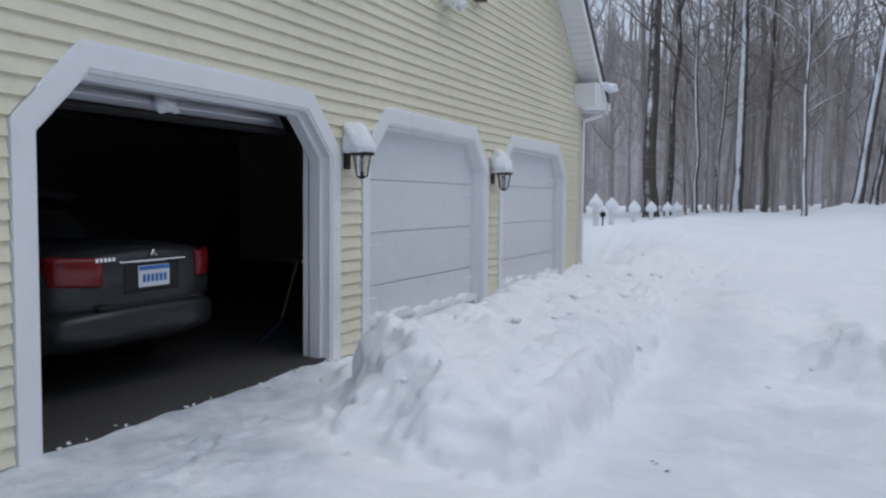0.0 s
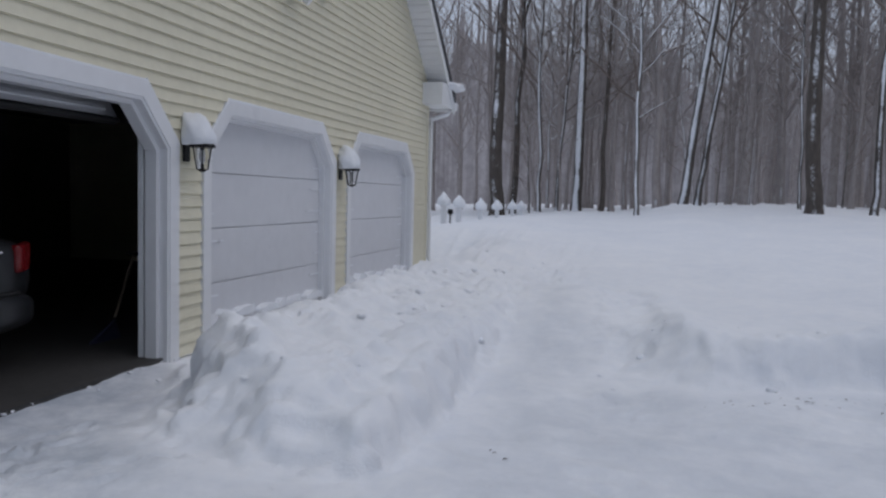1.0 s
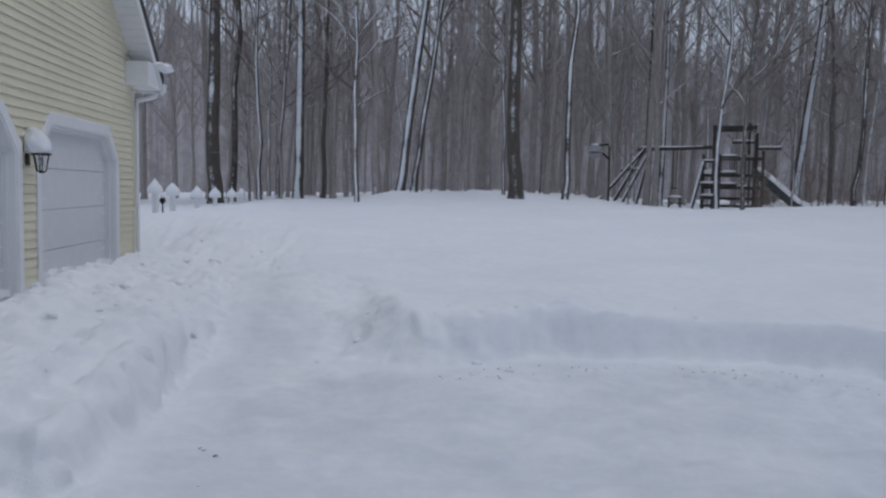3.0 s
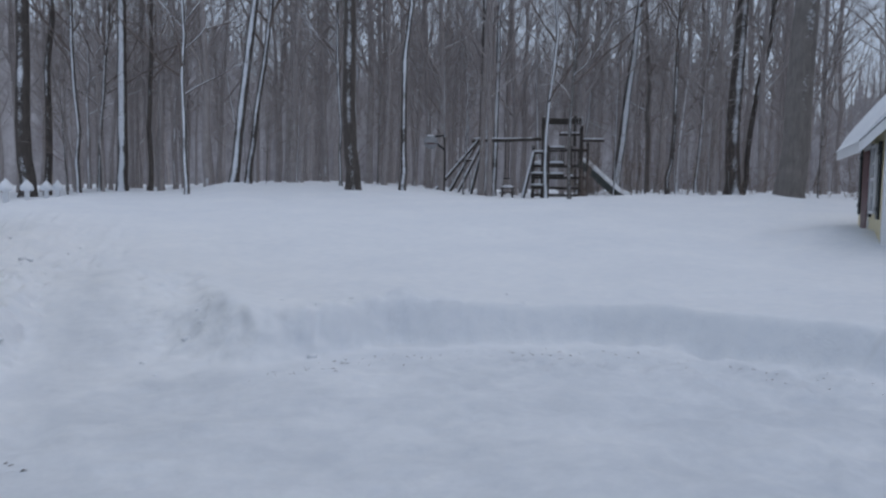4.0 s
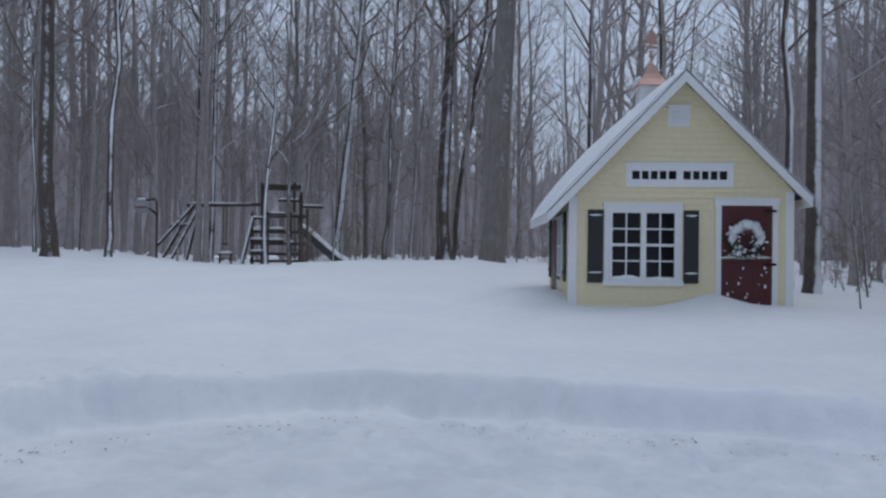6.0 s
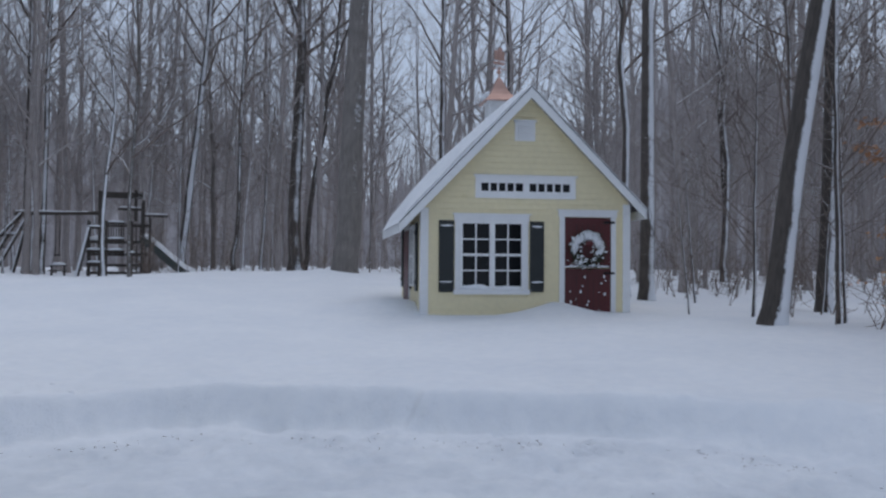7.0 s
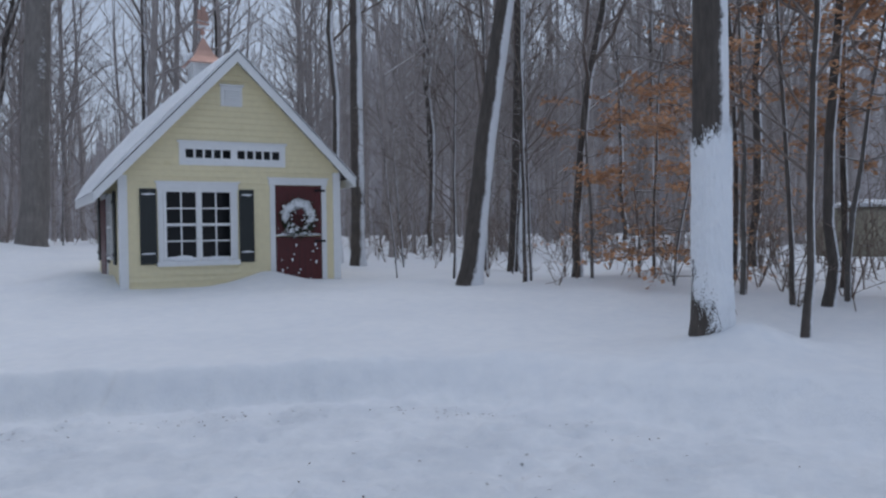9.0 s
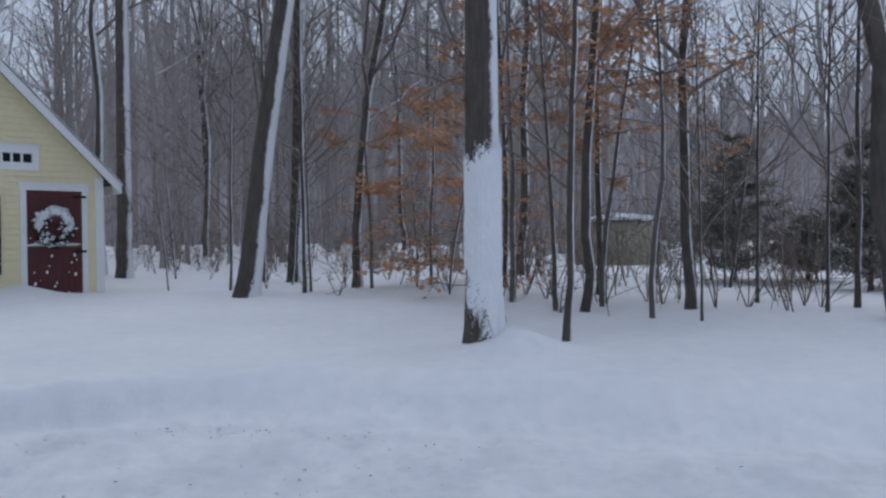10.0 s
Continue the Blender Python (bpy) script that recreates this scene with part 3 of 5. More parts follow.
# ---- wall lanterns ----
def lantern(at, seed):
    lamp = thing("wall_lantern", pose(*at), "black coach lantern capped with snow on cream siding", "wall lamp", "garage lanterns")
    part("back_plate", box((0.0, -0.05, 0.0), (0.02, 0.05, 0.22), 0.008), black_metal, lamp)
    part("arm", tube([(0.01, 0, 0.16), (0.06, 0, 0.20), (0.13, 0, 0.195), (0.16, 0, 0.165)], 0.011, 8), black_metal, lamp)
    bm = lathe([(0.105, 0.118), (0.115, 0.125), (0.115, 0.14), (0.05, 0.19), (0.012, 0.21)], 8)
    part("roof", bm, black_metal, lamp, m=pose(0.16, 0, 0))
    part("glass", lathe([(0.05, -0.06), (0.082, 0.115)], 6), clear_glass, lamp, "clear glass", m=pose(0.16, 0, 0))
    part("bulb", lathe([(0.008, -0.02), (0.022, 0.02), (0.022, 0.06), (0.012, 0.10)], 8), white_paint, lamp, m=pose(0.16, 0, 0))
    bm = bmesh.new()
    for k in range(6):
        a = k * math.pi / 3
        put_tube(bm, [(0.16 + 0.052 * math.cos(a), 0.052 * math.sin(a), -0.065), (0.16 + 0.086 * math.cos(a), 0.086 * math.sin(a), 0.118)], 0.006, 5)
    put_tube(bm, [(0.16, 0, -0.085), (0.16, 0, -0.06)], [0.02, 0.056], 6)
    part("cage", bm, black_metal, lamp)
    cap = lump((0.135, 0.14, 0.22), seed, 0.13, (0.13, 0, 0.21), flat=-0.07)
    for v in cap.verts:
        if v.co.z > 0.22:
            v.co.x -= (v.co.z - 0.22) * 0.35
    part("snow_cap", cap, snow, lamp, "tall cap of snow", smooth_faces=True)
    return lamp


lantern((WALL + 0.02, 6.17, 1.66), 2)
lantern((WALL + 0.02, 9.79, 1.60), 5)
flood = thing("flood_light", pose(WALL + 0.02, 8.15, 3.55), "white twin-head flood light dusted with snow", "lamp")
part("box", lathe([(0.07, 0), (0.07, 0.05)], 12), white_paint, flood, m=pose(0, 0.08, 0.05, 0, 90, 0))
for dy in (0.0, 0.22):
    part("head", lathe([(0.02, -0.08), (0.055, -0.04), (0.07, 0.06), (0.06, 0.062), (0.05, 0.03)], 14), white_paint, flood, m=pose(0.14, dy - 0.03, 0.0, 0, 125, 20))
part("snow_cap", lump((0.09, 0.2, 0.06), 3, 0.2, (0.1, 0.08, 0.09)), snow, flood, smooth_faces=True)
fixture = thing("wall_box", pose(WALL + 0.018, 9.14, 3.78), "small dark metal box fixed to the siding", "fixture")
part("case", box((0, -0.11, 0), (0.12, 0.11, 0.3), 0.012), black_metal, fixture)
part("lid", box((0, -0.12, 0.3), (0.14, 0.12, 0.315), 0.004), black_metal, fixture)

# ---- the car in the open bay ----
car = thing("car", pose(-4.35, 4.48, 0.02, 0, 0, 180), "grey four-door saloon car parked nose-in on the garage floor", "car")


def loft(stations, sides=28, power=3.2):
    """stations: (x, half width, z low, z high)."""
    bm = bmesh.new()
    rings = []
    for x, w, lo, hi in stations:
        ring = []
        for k in range(sides):
            a = 2 * math.pi * (k + 0.5) / sides
            c, q = math.cos(a), math.sin(a)
            ring.append(bm.verts.new((x, w * math.copysign(abs(c) ** (2 / power), c), (lo + hi) / 2 + (hi - lo) / 2 * math.copysign(abs(q) ** (2 / power), q))))
        rings.append(ring)
    for u, v in zip(rings, rings[1:]):
        for j in range(sides):
            bm.faces.new((u[j], u[(j + 1) % sides], v[(j + 1) % sides], v[j]))
    bm.faces.new(rings[0][::-1])
    bm.faces.new(rings[-1])
    bmesh.ops.recalc_face_normals(bm, faces=bm.faces[:])
    return bm


part("body", loft([(0.0, 0.42, 0.60, 0.99), (0.05, 0.62, 0.54, 1.02), (0.12, 0.74, 0.47, 1.035), (0.25, 0.83, 0.40, 1.04), (0.5, 0.885, 0.25, 1.05), (1.0, 0.90, 0.22, 1.02), (2.2, 0.91, 0.2, 0.98), (3.4, 0.90, 0.2, 0.96), (4.2, 0.86, 0.22, 0.86), (4.55, 0.78, 0.25, 0.74), (4.68, 0.6, 0.3, 0.62)]), car_paint, car, smooth_faces=True)
part("cabin", loft([(0.75, 0.62, 0.98, 1.02), (1.15, 0.64, 0.95, 1.27), (1.6, 0.66, 0.95, 1.42), (2.3, 0.67, 0.95, 1.44), (2.9, 0.66, 0.95, 1.30), (3.5, 0.64, 0.93, 0.97)], 24, 2.8), dark_glass, car, "tinted car windows", smooth_faces=True)
part("roof", loft([(1.35, 0.58, 1.36, 1.39), (1.7, 0.60, 1.42, 1.455), (2.2, 0.60, 1.44, 1.47), (2.5, 0.58, 1.41, 1.44)], 20, 3), car_paint, car, smooth_faces=True)
bumper = part("rear_bumper", loft([(-0.05, 0.36, 0.40, 0.58), (-0.02, 0.55, 0.37, 0.61), (0.05, 0.70, 0.34, 0.62), (0.18, 0.82, 0.30, 0.62), (0.45, 0.89, 0.26, 0.62)], 24, 4), car_paint, car, smooth_faces=True)
part("seam", box((-0.012, -0.5, 0.608), (0.05, 0.5, 0.632), 0.006), car_trim, car)
for side in (-1, 1):
    lens = box((0.0, 0.0, 0.0), (0.1, 0.31, 0.205), 0.03, segments=2)
    bmesh.ops.subdivide_edges(lens, edges=[e for e in lens.edges if abs(e.verts[0].co.y - e.verts[1].co.y) > 0.2], cuts=6)
    for v in lens.verts:
        v.co.x += 1.35 * (v.co.y + 0.04) ** 2
        v.co.z += v.co.y * 0.04
        v.co.y = (v.co.y + 0.46) * side
    bmesh.ops.recalc_face_normals(lens, faces=lens.faces[:])
    part("tail_light", lens, red_lens, car, "red tail light lens", m=pose(-0.02, 0, 0.765), smooth_faces=True)
part("garnish", box((-0.025, -0.32, 0.915), (0.04, 0.32, 0.94), 0.008), chrome, car, "bright chrome strip")
part("plate_recess", box((-0.012, -0.27, 0.70), (0.03, 0.27, 0.912), 0.01), car_trim, car)
plate = part("number_plate", box((-0.024, -0.153, 0.735), (-0.013, 0.153, 0.892), 0.004), plate_white, car, "white and blue number plate")
part("band", box((-0.0275, -0.148, 0.858), (-0.0242, 0.148, 0.888)), plate_blue, plate)
for k in range(6):
    a = -0.115 + k * 0.041
    part("bar", box((-0.0275, a, 0.772), (-0.0242, a + 0.026, 0.828)), plate_blue, plate)
badge = bmesh.new()
put_tube(badge, [(0.004 - 0.02, -0.03, 0.955), (0.004 - 0.015, 0.0, 1.0)], 0.006, 6)
put_tube(badge, [(0.004 - 0.02, 0.03, 0.955), (0.004 - 0.015, 0.0, 1.0)], 0.006, 6)
put_tube(badge, [(-0.016, -0.018, 0.972), (-0.016, 0.018, 0.972)], 0.005, 6)
part("badge", badge, chrome, car)
bm = bmesh.new()
for k in range(5):
    put_box(bm, (-0.018, 0.36 + k * 0.036, 0.94), (0.03, 0.385 + k * 0.036, 0.965))
part("badge", bm, chrome, car)
for x, side in ((0.95, -1), (0.95, 1), (3.75, -1), (3.75, 1)):
    tyre = part("wheel", lathe([(0.24, -0.1), (0.31, -0.09), (0.325, 0), (0.31, 0.09), (0.24, 0.1)], 24), car_trim, car, m=pose(x, 0.80 * side, 0.325, 90, 0, 0), smooth_faces=True)
    part("rim", lathe([(0.06, -0.103), (0.22, -0.10), (0.235, -0.06), (0.235, 0.06), (0.22, 0.10), (0.06, 0.103)], 20), chrome, tyre)
broom = thing("snow_shovel", pose(-4.75, 6.86, 0.02), "wooden-handled snow shovel leaning beside the door track", "shovel")
part("handle", tube([(0.05, -0.30, 0.2), (0.0, 0.06, 0.76)], 0.014, 8), wood, broom)
part("blade", box((0.0, -0.6, 0.0), (0.03, -0.2, 0.3), 0.01, pose(0.04, 0, 0, 25, 0, 0)), plain("blue_plastic", (0.03, 0.035, 0.07), 0.5), broom)
part("grip", tube([(-0.06, 0.065, 0.77), (0.06, 0.065, 0.77)], 0.02, 8), car_trim, broom)

# ---- the garden shed ----
SHED = pose(9.87, 9.59, 0, 0, 0, -38.5)
shed = thing("shed", SHED, "yellow clapboard garden shed with a snowy steep roof", "shed")
SW, SD, RIDGE_U, RIDGE_Z = 3.66, 3.3, 1.83, 4.33


def on_front(u, v, d):
    return (u, -d, v)


def gable(u):
    return RIDGE_Z - (RIDGE_U - u) * 1.06 if u < RIDGE_U else RIDGE_Z - (u - RIDGE_U) * 1.0


part("wall", prism([(0, 0.2), (SW, 0.2), (SW, gable(SW)), (RIDGE_U, RIDGE_Z), (0, gable(0))], on_front, -0.12, 0), yellow_siding, shed)
part("wall", prism([(0, 0.2), (SW, 0.2), (SW, gable(SW)), (RIDGE_U, RIDGE_Z), (0, gable(0))], on_front, -SD, -SD + 0.12), yellow_siding, shed)
part("wall", box((0.0, 0.12, 0.2), (0.12, SD - 0.12, gable(0.05))), yellow_siding, shed)
part("wall", box((SW - 0.12, 0.12, 0.2), (SW, SD - 0.12, gable(SW - 0.05))), yellow_siding, shed)
for sign, foot in ((-1, (-0.38, 2.06)), (1, (3.86, 2.34))):
    ridge = (RIDGE_U, RIDGE_Z + 0.045)
    up = 0.05
    part("roof", prism([ridge, foot, (foot[0], foot[1] + up), (ridge[0], ridge[1] + up)], on_front, -SD - 0.25, 0.26), shingle, shed, "dark shingle roof")
    # fascia and rake board
    part("rake_board", prism([(ridge[0], ridge[1] + 0.03), (foot[0], foot[1] + 0.03), (foot[0], foot[1] - 0.13), (ridge[0], ridge[1] - 0.15)], on_front, 0.262, 0.29), white_paint, shed)
    part("soffit", prism([(ridge[0], ridge[1] - 0.004), (foot[0], foot[1] - 0.004), (foot[0], foot[1] - 0.03), (ridge[0], ridge[1] - 0.03)], on_front, 0.02, 0.26), white_paint, shed)
    part("fascia", box((foot[0] - 0.015, -0.29, foot[1] - 0.13), (foot[0] + 0.012, SD + 0.25, foot[1] + 0.03)), white_paint, shed)
    # snow blanket that thins at the ridge and rolls over the eave
    rows_n, cols = 26, 30
    top = np.zeros((rows_n, cols, 3))
    for i in range(rows_n):
        k = i / (rows_n - 1)
        for j in range(cols):
            yy = -0.30 + (SD + 0.57) * j / (cols - 1)
            thick = (0.05 + (0.13 if sign < 0 else 0.0) * math.sin(k * 3.1) ** 0.8) * min(1, 0.25 + 6 * min(j, cols - 1 - j) / cols) + 0.015 * noise.noise((k * 5, yy * 1.5, sign))
            u = ridge[0] + (foot[0] - ridge[0]) * k * 1.02
            v = ridge[1] + up + (foot[1] - ridge[1]) * k * 1.02
            if k > 0.9:
                thick *= 1 - ((k - 0.9) / 0.1) ** 2 * 0.8
            top[i, j] = (u + sign * thick * 0.5, yy, v + thick)
    low_sheet = top.copy()
    for i in range(rows_n):
        k = i / (rows_n - 1)
        low_sheet[i, :, 0] = ridge[0] + (foot[0] - ridge[0]) * k * 1.015
        low_sheet[i, :, 2] = ridge[1] + up + 0.004 + (foot[1] - ridge[1]) * k * 1.015
    co = np.concatenate([top.reshape(-1, 3), low_sheet.reshape(-1, 3)])
    idx = np.arange(rows_n * cols).reshape(rows_n, cols)
    n0 = rows_n * cols
    q = [np.stack([idx[:-1, :-1], idx[1:, :-1], idx[1:, 1:], idx[:-1, 1:]], -1).reshape(-1, 4)]
    for edge in (idx[0], idx[-1], idx[:, 0], idx[:, -1]):
        q.append(np.stack([edge[:-1], edge[1:], edge[1:] + n0, edge[:-1] + n0], -1))
    ob = new("roof_snow", raw_mesh("roof_snow", co, np.concatenate(q), snow))
    ob.parent = shed
    ob["label"] = "thick snow on the shed roof"
for a, b in ((0.0, 0.11), (SW - 0.11, SW)):
    part("corner_board", box((a - 0.012, -0.034, 0.2), (b + 0.012, 0.1, gable(a if a < 1 else b) - 0.03), 0.004), white_paint, shed)


def sash_window(parent_m, u0, u1, v0, v1, cols, rows_n, name="window", rail=True):
    """A glazed window with muntins, set on the front plane of parent_m."""
    w = part(name, box((u0, -0.004, v0), (u1, 0.004, v1)), dark_glass, parent_m, "dark panes with white muntins")
    bm = bmesh.new()
    t = 0.028
    put_box(bm, (u0 - 0.045, -0.045, v0 - 0.04), (u0, 0.0, v1 + 0.04))
    put_box(bm, (u1, -0.045, v0 - 0.04), (u1 + 0.045, 0.0, v1 + 0.04))
    put_box(bm, (u0, -0.045, v1), (u1, 0.0, v1 + 0.04))
    put_box(bm, (u0, -0.045, v0 - 0.04), (u1, 0.0, v0))
    part("window_frame", bm, white_paint, w)
    for k in range(1, cols):
        a = u0 + (u1 - u0) * k / cols
        part("muntin", box((a - t * 0.42, -0.024, v0), (a + t * 0.42, -0.005, v1), 0.003), white_paint, w)
    for k in range(1, rows_n):
        a = v0 + (v1 - v0) * k / rows_n
        big = rail and k * 2 == rows_n
        part("muntin", box((u0, -0.027 - 0.01 * big, a - t * (0.8 if big else 0.42)), (u1, -0.0055, a + t * (0.8 if big else 0.42)), 0.003), white_paint, w)
    return w


sash_window(shed, 0.70, 1.165, 1.04, 2.10, 2, 4).location.y = -0.028
sash_window(shed, 1.255, 1.72, 1.04, 2.10, 2, 4).location.y = -0.028
bm = bmesh.new()
put_box(bm, (0.56, -0.036, 2.14), (1.86, 0.0, 2.25))
put_box(bm, (0.53, -0.06, 2.25), (1.89, 0.0, 2.275))
put_box(bm, (0.575, -0.034, 0.98), (0.655, 0.0, 2.14))
put_box(bm, (1.765, -0.034, 0.98), (1.845, 0.0, 2.14))
put_box(bm, (0.55, -0.075, 0.90), (1.87, 0.0, 0.985))
part("window_trim", bm, white_paint, shed)
for k, (a, b, h) in enumerate(((0.68, 1.18, 0.07), (1.24, 1.74, 0.05))):
    part("sill_snow", lump(((b - a) / 2, 0.035, h), k + 3, 0.25, ((a + b) / 2, -0.06, 1.0), flat=-0.02), snow, shed, smooth_faces=True)


def shutter(u0, u1, v0, v1, seed):
    s = part("shutter", box((u0, -0.05, v0), (u1, -0.02, v1), 0.005), green_black, shed, "black-green shutter with two battens")
    for zz in (v0 + 0.13, v1 - 0.13):
        part("batten", box((u0 + 0.01, -0.068, zz - 0.035), (u1 - 0.01, -0.051, zz + 0.035), 0.004), green_black, s)
        part("snow_line", lump(((u1 - u0) * 0.42, 0.014, 0.016), seed + zz, 0.3, ((u0 + u1) / 2, -0.062, zz + 0.04), 2), snow, s, smooth_faces=True)
    for k in range(1, 4):
        a = u0 + (u1 - u0) * k / 4
        part("groove", box((a - 0.003, -0.0525, v0 + 0.02), (a + 0.003, -0.0505, v1 - 0.02)), car_trim, s)
    return s


shutter(0.30, 0.555, 0.94, 2.15, 1)
shutter(1.875, 2.12, 0.94, 2.15, 2)
# transom band with two rows of five small panes
bm = bmesh.new()
put_box(bm, (0.92, -0.036, 2.54), (2.68, 0.0, 2.66))
put_box(bm, (0.92, -0.036, 2.80), (2.68, 0.0, 2.91))
put_box(bm, (0.89, -0.055, 2.91), (2.71, 0.0, 2.94))
for a, b in ((0.92, 1.02), (1.75, 1.86), (2.58, 2.68)):
    put_box(bm, (a, -0.036, 2.66), (b, 0.0, 2.80))
part("transom_trim", bm, white_paint, shed)
for a, b in ((1.02, 1.75), (1.86, 2.58)):
    w = part("transom_window", box((a, -0.012, 2.66), (b, -0.008, 2.80)), dark_glass, shed, "row of five small dark panes")
    for k in range(1, 5):
        c = a + (b - a) * k / 5
        part("muntin", box((c - 0.016, -0.032, 2.66), (c + 0.016, -0.012, 2.80)), white_paint, w)
# gable vent
vent = part("vent", box((1.60, -0.036, 3.53), (1.96, 0.0, 3.86), 0.006), white_paint, shed, "white louvred gable vent")
for k in range(6):
    z = 3.57 + k * 0.042
    part("slat", box((1.66, -0.062, z), (1.90, -0.034, z + 0.022), 0.002, None), white_paint, vent)
part("hood", box((1.58, -0.07, 3.86), (1.98, 0.0, 3.89), 0.005), white_paint, vent)
# dutch door with its wreath
bm = bmesh.new()
put_box(bm, (2.40, -0.036, 0.2), (2.49, 0.0, 2.24))
put_box(bm, (3.32, -0.036, 0.2), (3.41, 0.0, 2.24))
put_box(bm, (2.38, -0.038, 2.24), (3.43, 0.0, 2.34))
put_box(bm, (2.36, -0.06, 2.34), (3.45, 0.0, 2.365))
part("door_trim", bm, white_paint, shed)
for v0, v1 in ((0.25, 1.35), (1.365, 2.23)):
    leaf = part("door_leaf", box((2.495, -0.03, v0), (3.315, -0.002, v1), 0.004), red_paint, shed, "dark red half of a stable door")
    for a, b, c, d in ((2.5, 2.6, v0 + 0.01, v1 - 0.01), (3.21, 3.31, v0 + 0.01, v1 - 0.01), (2.6, 3.21, v0 + 0.01, v0 + 0.12), (2.6, 3.21, v1 - 0.11, v1 - 0.01)):
        part("rail", box((a, -0.042, c), (b, -0.031, d), 0.003), red_paint, leaf)
    for k in range(1, 6):
        a = 2.6 + 0.61 * k / 6
        part("groove", box((a - 0.003, -0.0325, v0 + 0.13), (a + 0.003, -0.0305, v1 - 0.12)), car_trim, leaf)
    part("hinge", box((3.18, -0.056, v1 - 0.10), (3.38, -0.043, v1 - 0.06), 0.003), black_metal, leaf, "black strap hinge")
part("door_ledge_snow", lump((0.36, 0.03, 0.03), 5, 0.25, (2.87, -0.05, 1.38), flat=-0.01), snow, shed, smooth_faces=True)
rnd = random.Random(4)
bm = bmesh.new()
for k in range(22):
    a, z, r = rnd.uniform(2.55, 3.27), rnd.uniform(0.45, 1.25), rnd.uniform(0.008, 0.024)
    bmesh.ops.create_icosphere(bm, subdivisions=1, radius=1, matrix=Matrix.Translation((a, -0.047, z)) @ Matrix.Diagonal((r, 0.012, r * rnd.uniform(0.6, 1.8), 1)))
tagged(part("snow_spatter", bm, snow, shed), "flecks of snow stuck to the door", kind="stuff")
wreath = thing("wreath", SHED @ pose(2.87, -0.06, 1.66), "evergreen wreath plastered with snow on the red door", "wreath")
bm = bmesh.new()
for k in range(1500):
    a = rnd.uniform(0, 6.283)
    r = 0.225 + rnd.gauss(0, 0.055)
    d = Vector((math.cos(a + rnd.gauss(0, 0.7)), -rnd.uniform(0.1, 0.7), math.sin(a + rnd.gauss(0, 0.7)))).normalized() * rnd.uniform(0.03, 0.08)
    p = Vector((r * math.cos(a), -rnd.uniform(0, 0.09), r * math.sin(a)))
    side = d.orthogonal().normalized() * 0.006
    bm.faces.new([bm.verts.new(v) for v in (p - side, p + side, p + d)])
part("foliage", bm, evergreen, wreath)
# snow caught in an arch over the top and sifted thinly through the lower half
for k in range(15):
    a = radians(-12 + 204 * k / 14) + rnd.uniform(-0.08, 0.08)
    big = 0.75 + 0.45 * math.sin(a)
    part("snow_clump", lump((0.075 * big, 0.045, 0.062 * big), k, 0.55, (0.235 * math.cos(a), -0.06, 0.215 * math.sin(a) + 0.03), 2), snow, wreath, smooth_faces=True)
bm = bmesh.new()
for k in range(170):
    a = rnd.uniform(0, 6.283)
    r = 0.22 + rnd.gauss(0, 0.06)
    e = rnd.uniform(0.007, 0.02)
    bmesh.ops.create_icosphere(bm, subdivisions=1, radius=e, matrix=Matrix.Translation((r * math.cos(a), -rnd.uniform(0.05, 0.1), r * math.sin(a))) @ Matrix.Diagonal((rnd.uniform(0.7, 1.8), 0.7, rnd.uniform(0.6, 1.4), 1)))
tagged(part("sifted_snow", bm, snow, wreath), kind="stuff")
part("bow", lump((0.07, 0.03, 0.05), 3, 0.3, (0.02, -0.1, 0.12), 2), red_paint, wreath, "dark red bow")
# the long side: window, shutters and a red door
side_m = pose(0, 0, 0, 0, 0, -90)
side = part("side_trim", box((-2.62, -0.03, 0.2), (-1.62, 0.0, 2.15), 0.004), white_paint, shed, m=side_m)
leaf = part("side_door", box((-2.52, -0.045, 0.2), (-1.72, -0.031, 2.05), 0.004), red_paint, shed, "dark red side door", m=side_m)
side_window = sash_window(shed, -1.15, -0.62, 1.05, 2.05, 2, 4)
side_window.matrix_basis = side_m @ pose(0, -0.03, 0)
for a, b in ((-0.52, -0.28), (-1.5, -1.26), (-3.05, -2.8)):
    s = part("shutter", box((a, -0.05, 0.94), (b, -0.02, 2.12), 0.005), green_black, shed, m=side_m)
    for zz in (1.1, 1.95):
        part("batten", box((a + 0.01, -0.066, zz - 0.03), (b - 0.01, -0.051, zz + 0.03), 0.004), green_black, s)
# cupola with flared copper roof and weathervane
cup = part("cupola", box((-0.24, -0.24, -0.35), (0.24, 0.24, 0.38), 0.01), white_paint, shed, "white louvred cupola with a copper roof", m=pose(RIDGE_U, 2.35, RIDGE_Z - 0.07))
part("cap_board", box((-0.29, -0.29, 0.36), (0.29, 0.29, 0.41), 0.008), white_paint, cup)
for ang in range(4):
    for k in range(5):
        part("slat", box((-0.17, -0.262, 0.06 + k * 0.055), (0.17, -0.238, 0.09 + k * 0.055)), white_paint, cup, m=pose(0, 0, 0, 0, 0, 90 * ang))
bm = lathe([(0.50, 0.385), (0.49, 0.40), (0.40, 0.45), (0.29, 0.54), (0.20, 0.65), (0.12, 0.78), (0.06, 0.87), (0.012, 0.93)], 4)
part("copper_roof", bm, copper, cup, "flared copper roof with snow", m=pose(0, 0, 0, 0, 0, 45))
part("roof_snow", lump((0.07, 0.27, 0.12), 3, 0.3, (-0.27, -0.02, 0.47), 3, flat=-0.05), snow, cup, smooth_faces=True)
vane = part("weathervane", tube([(0, 0, 0.9), (0, 0, 1.5)], 0.012, 8), copper, cup, "copper weathervane")
bm = bmesh.new()
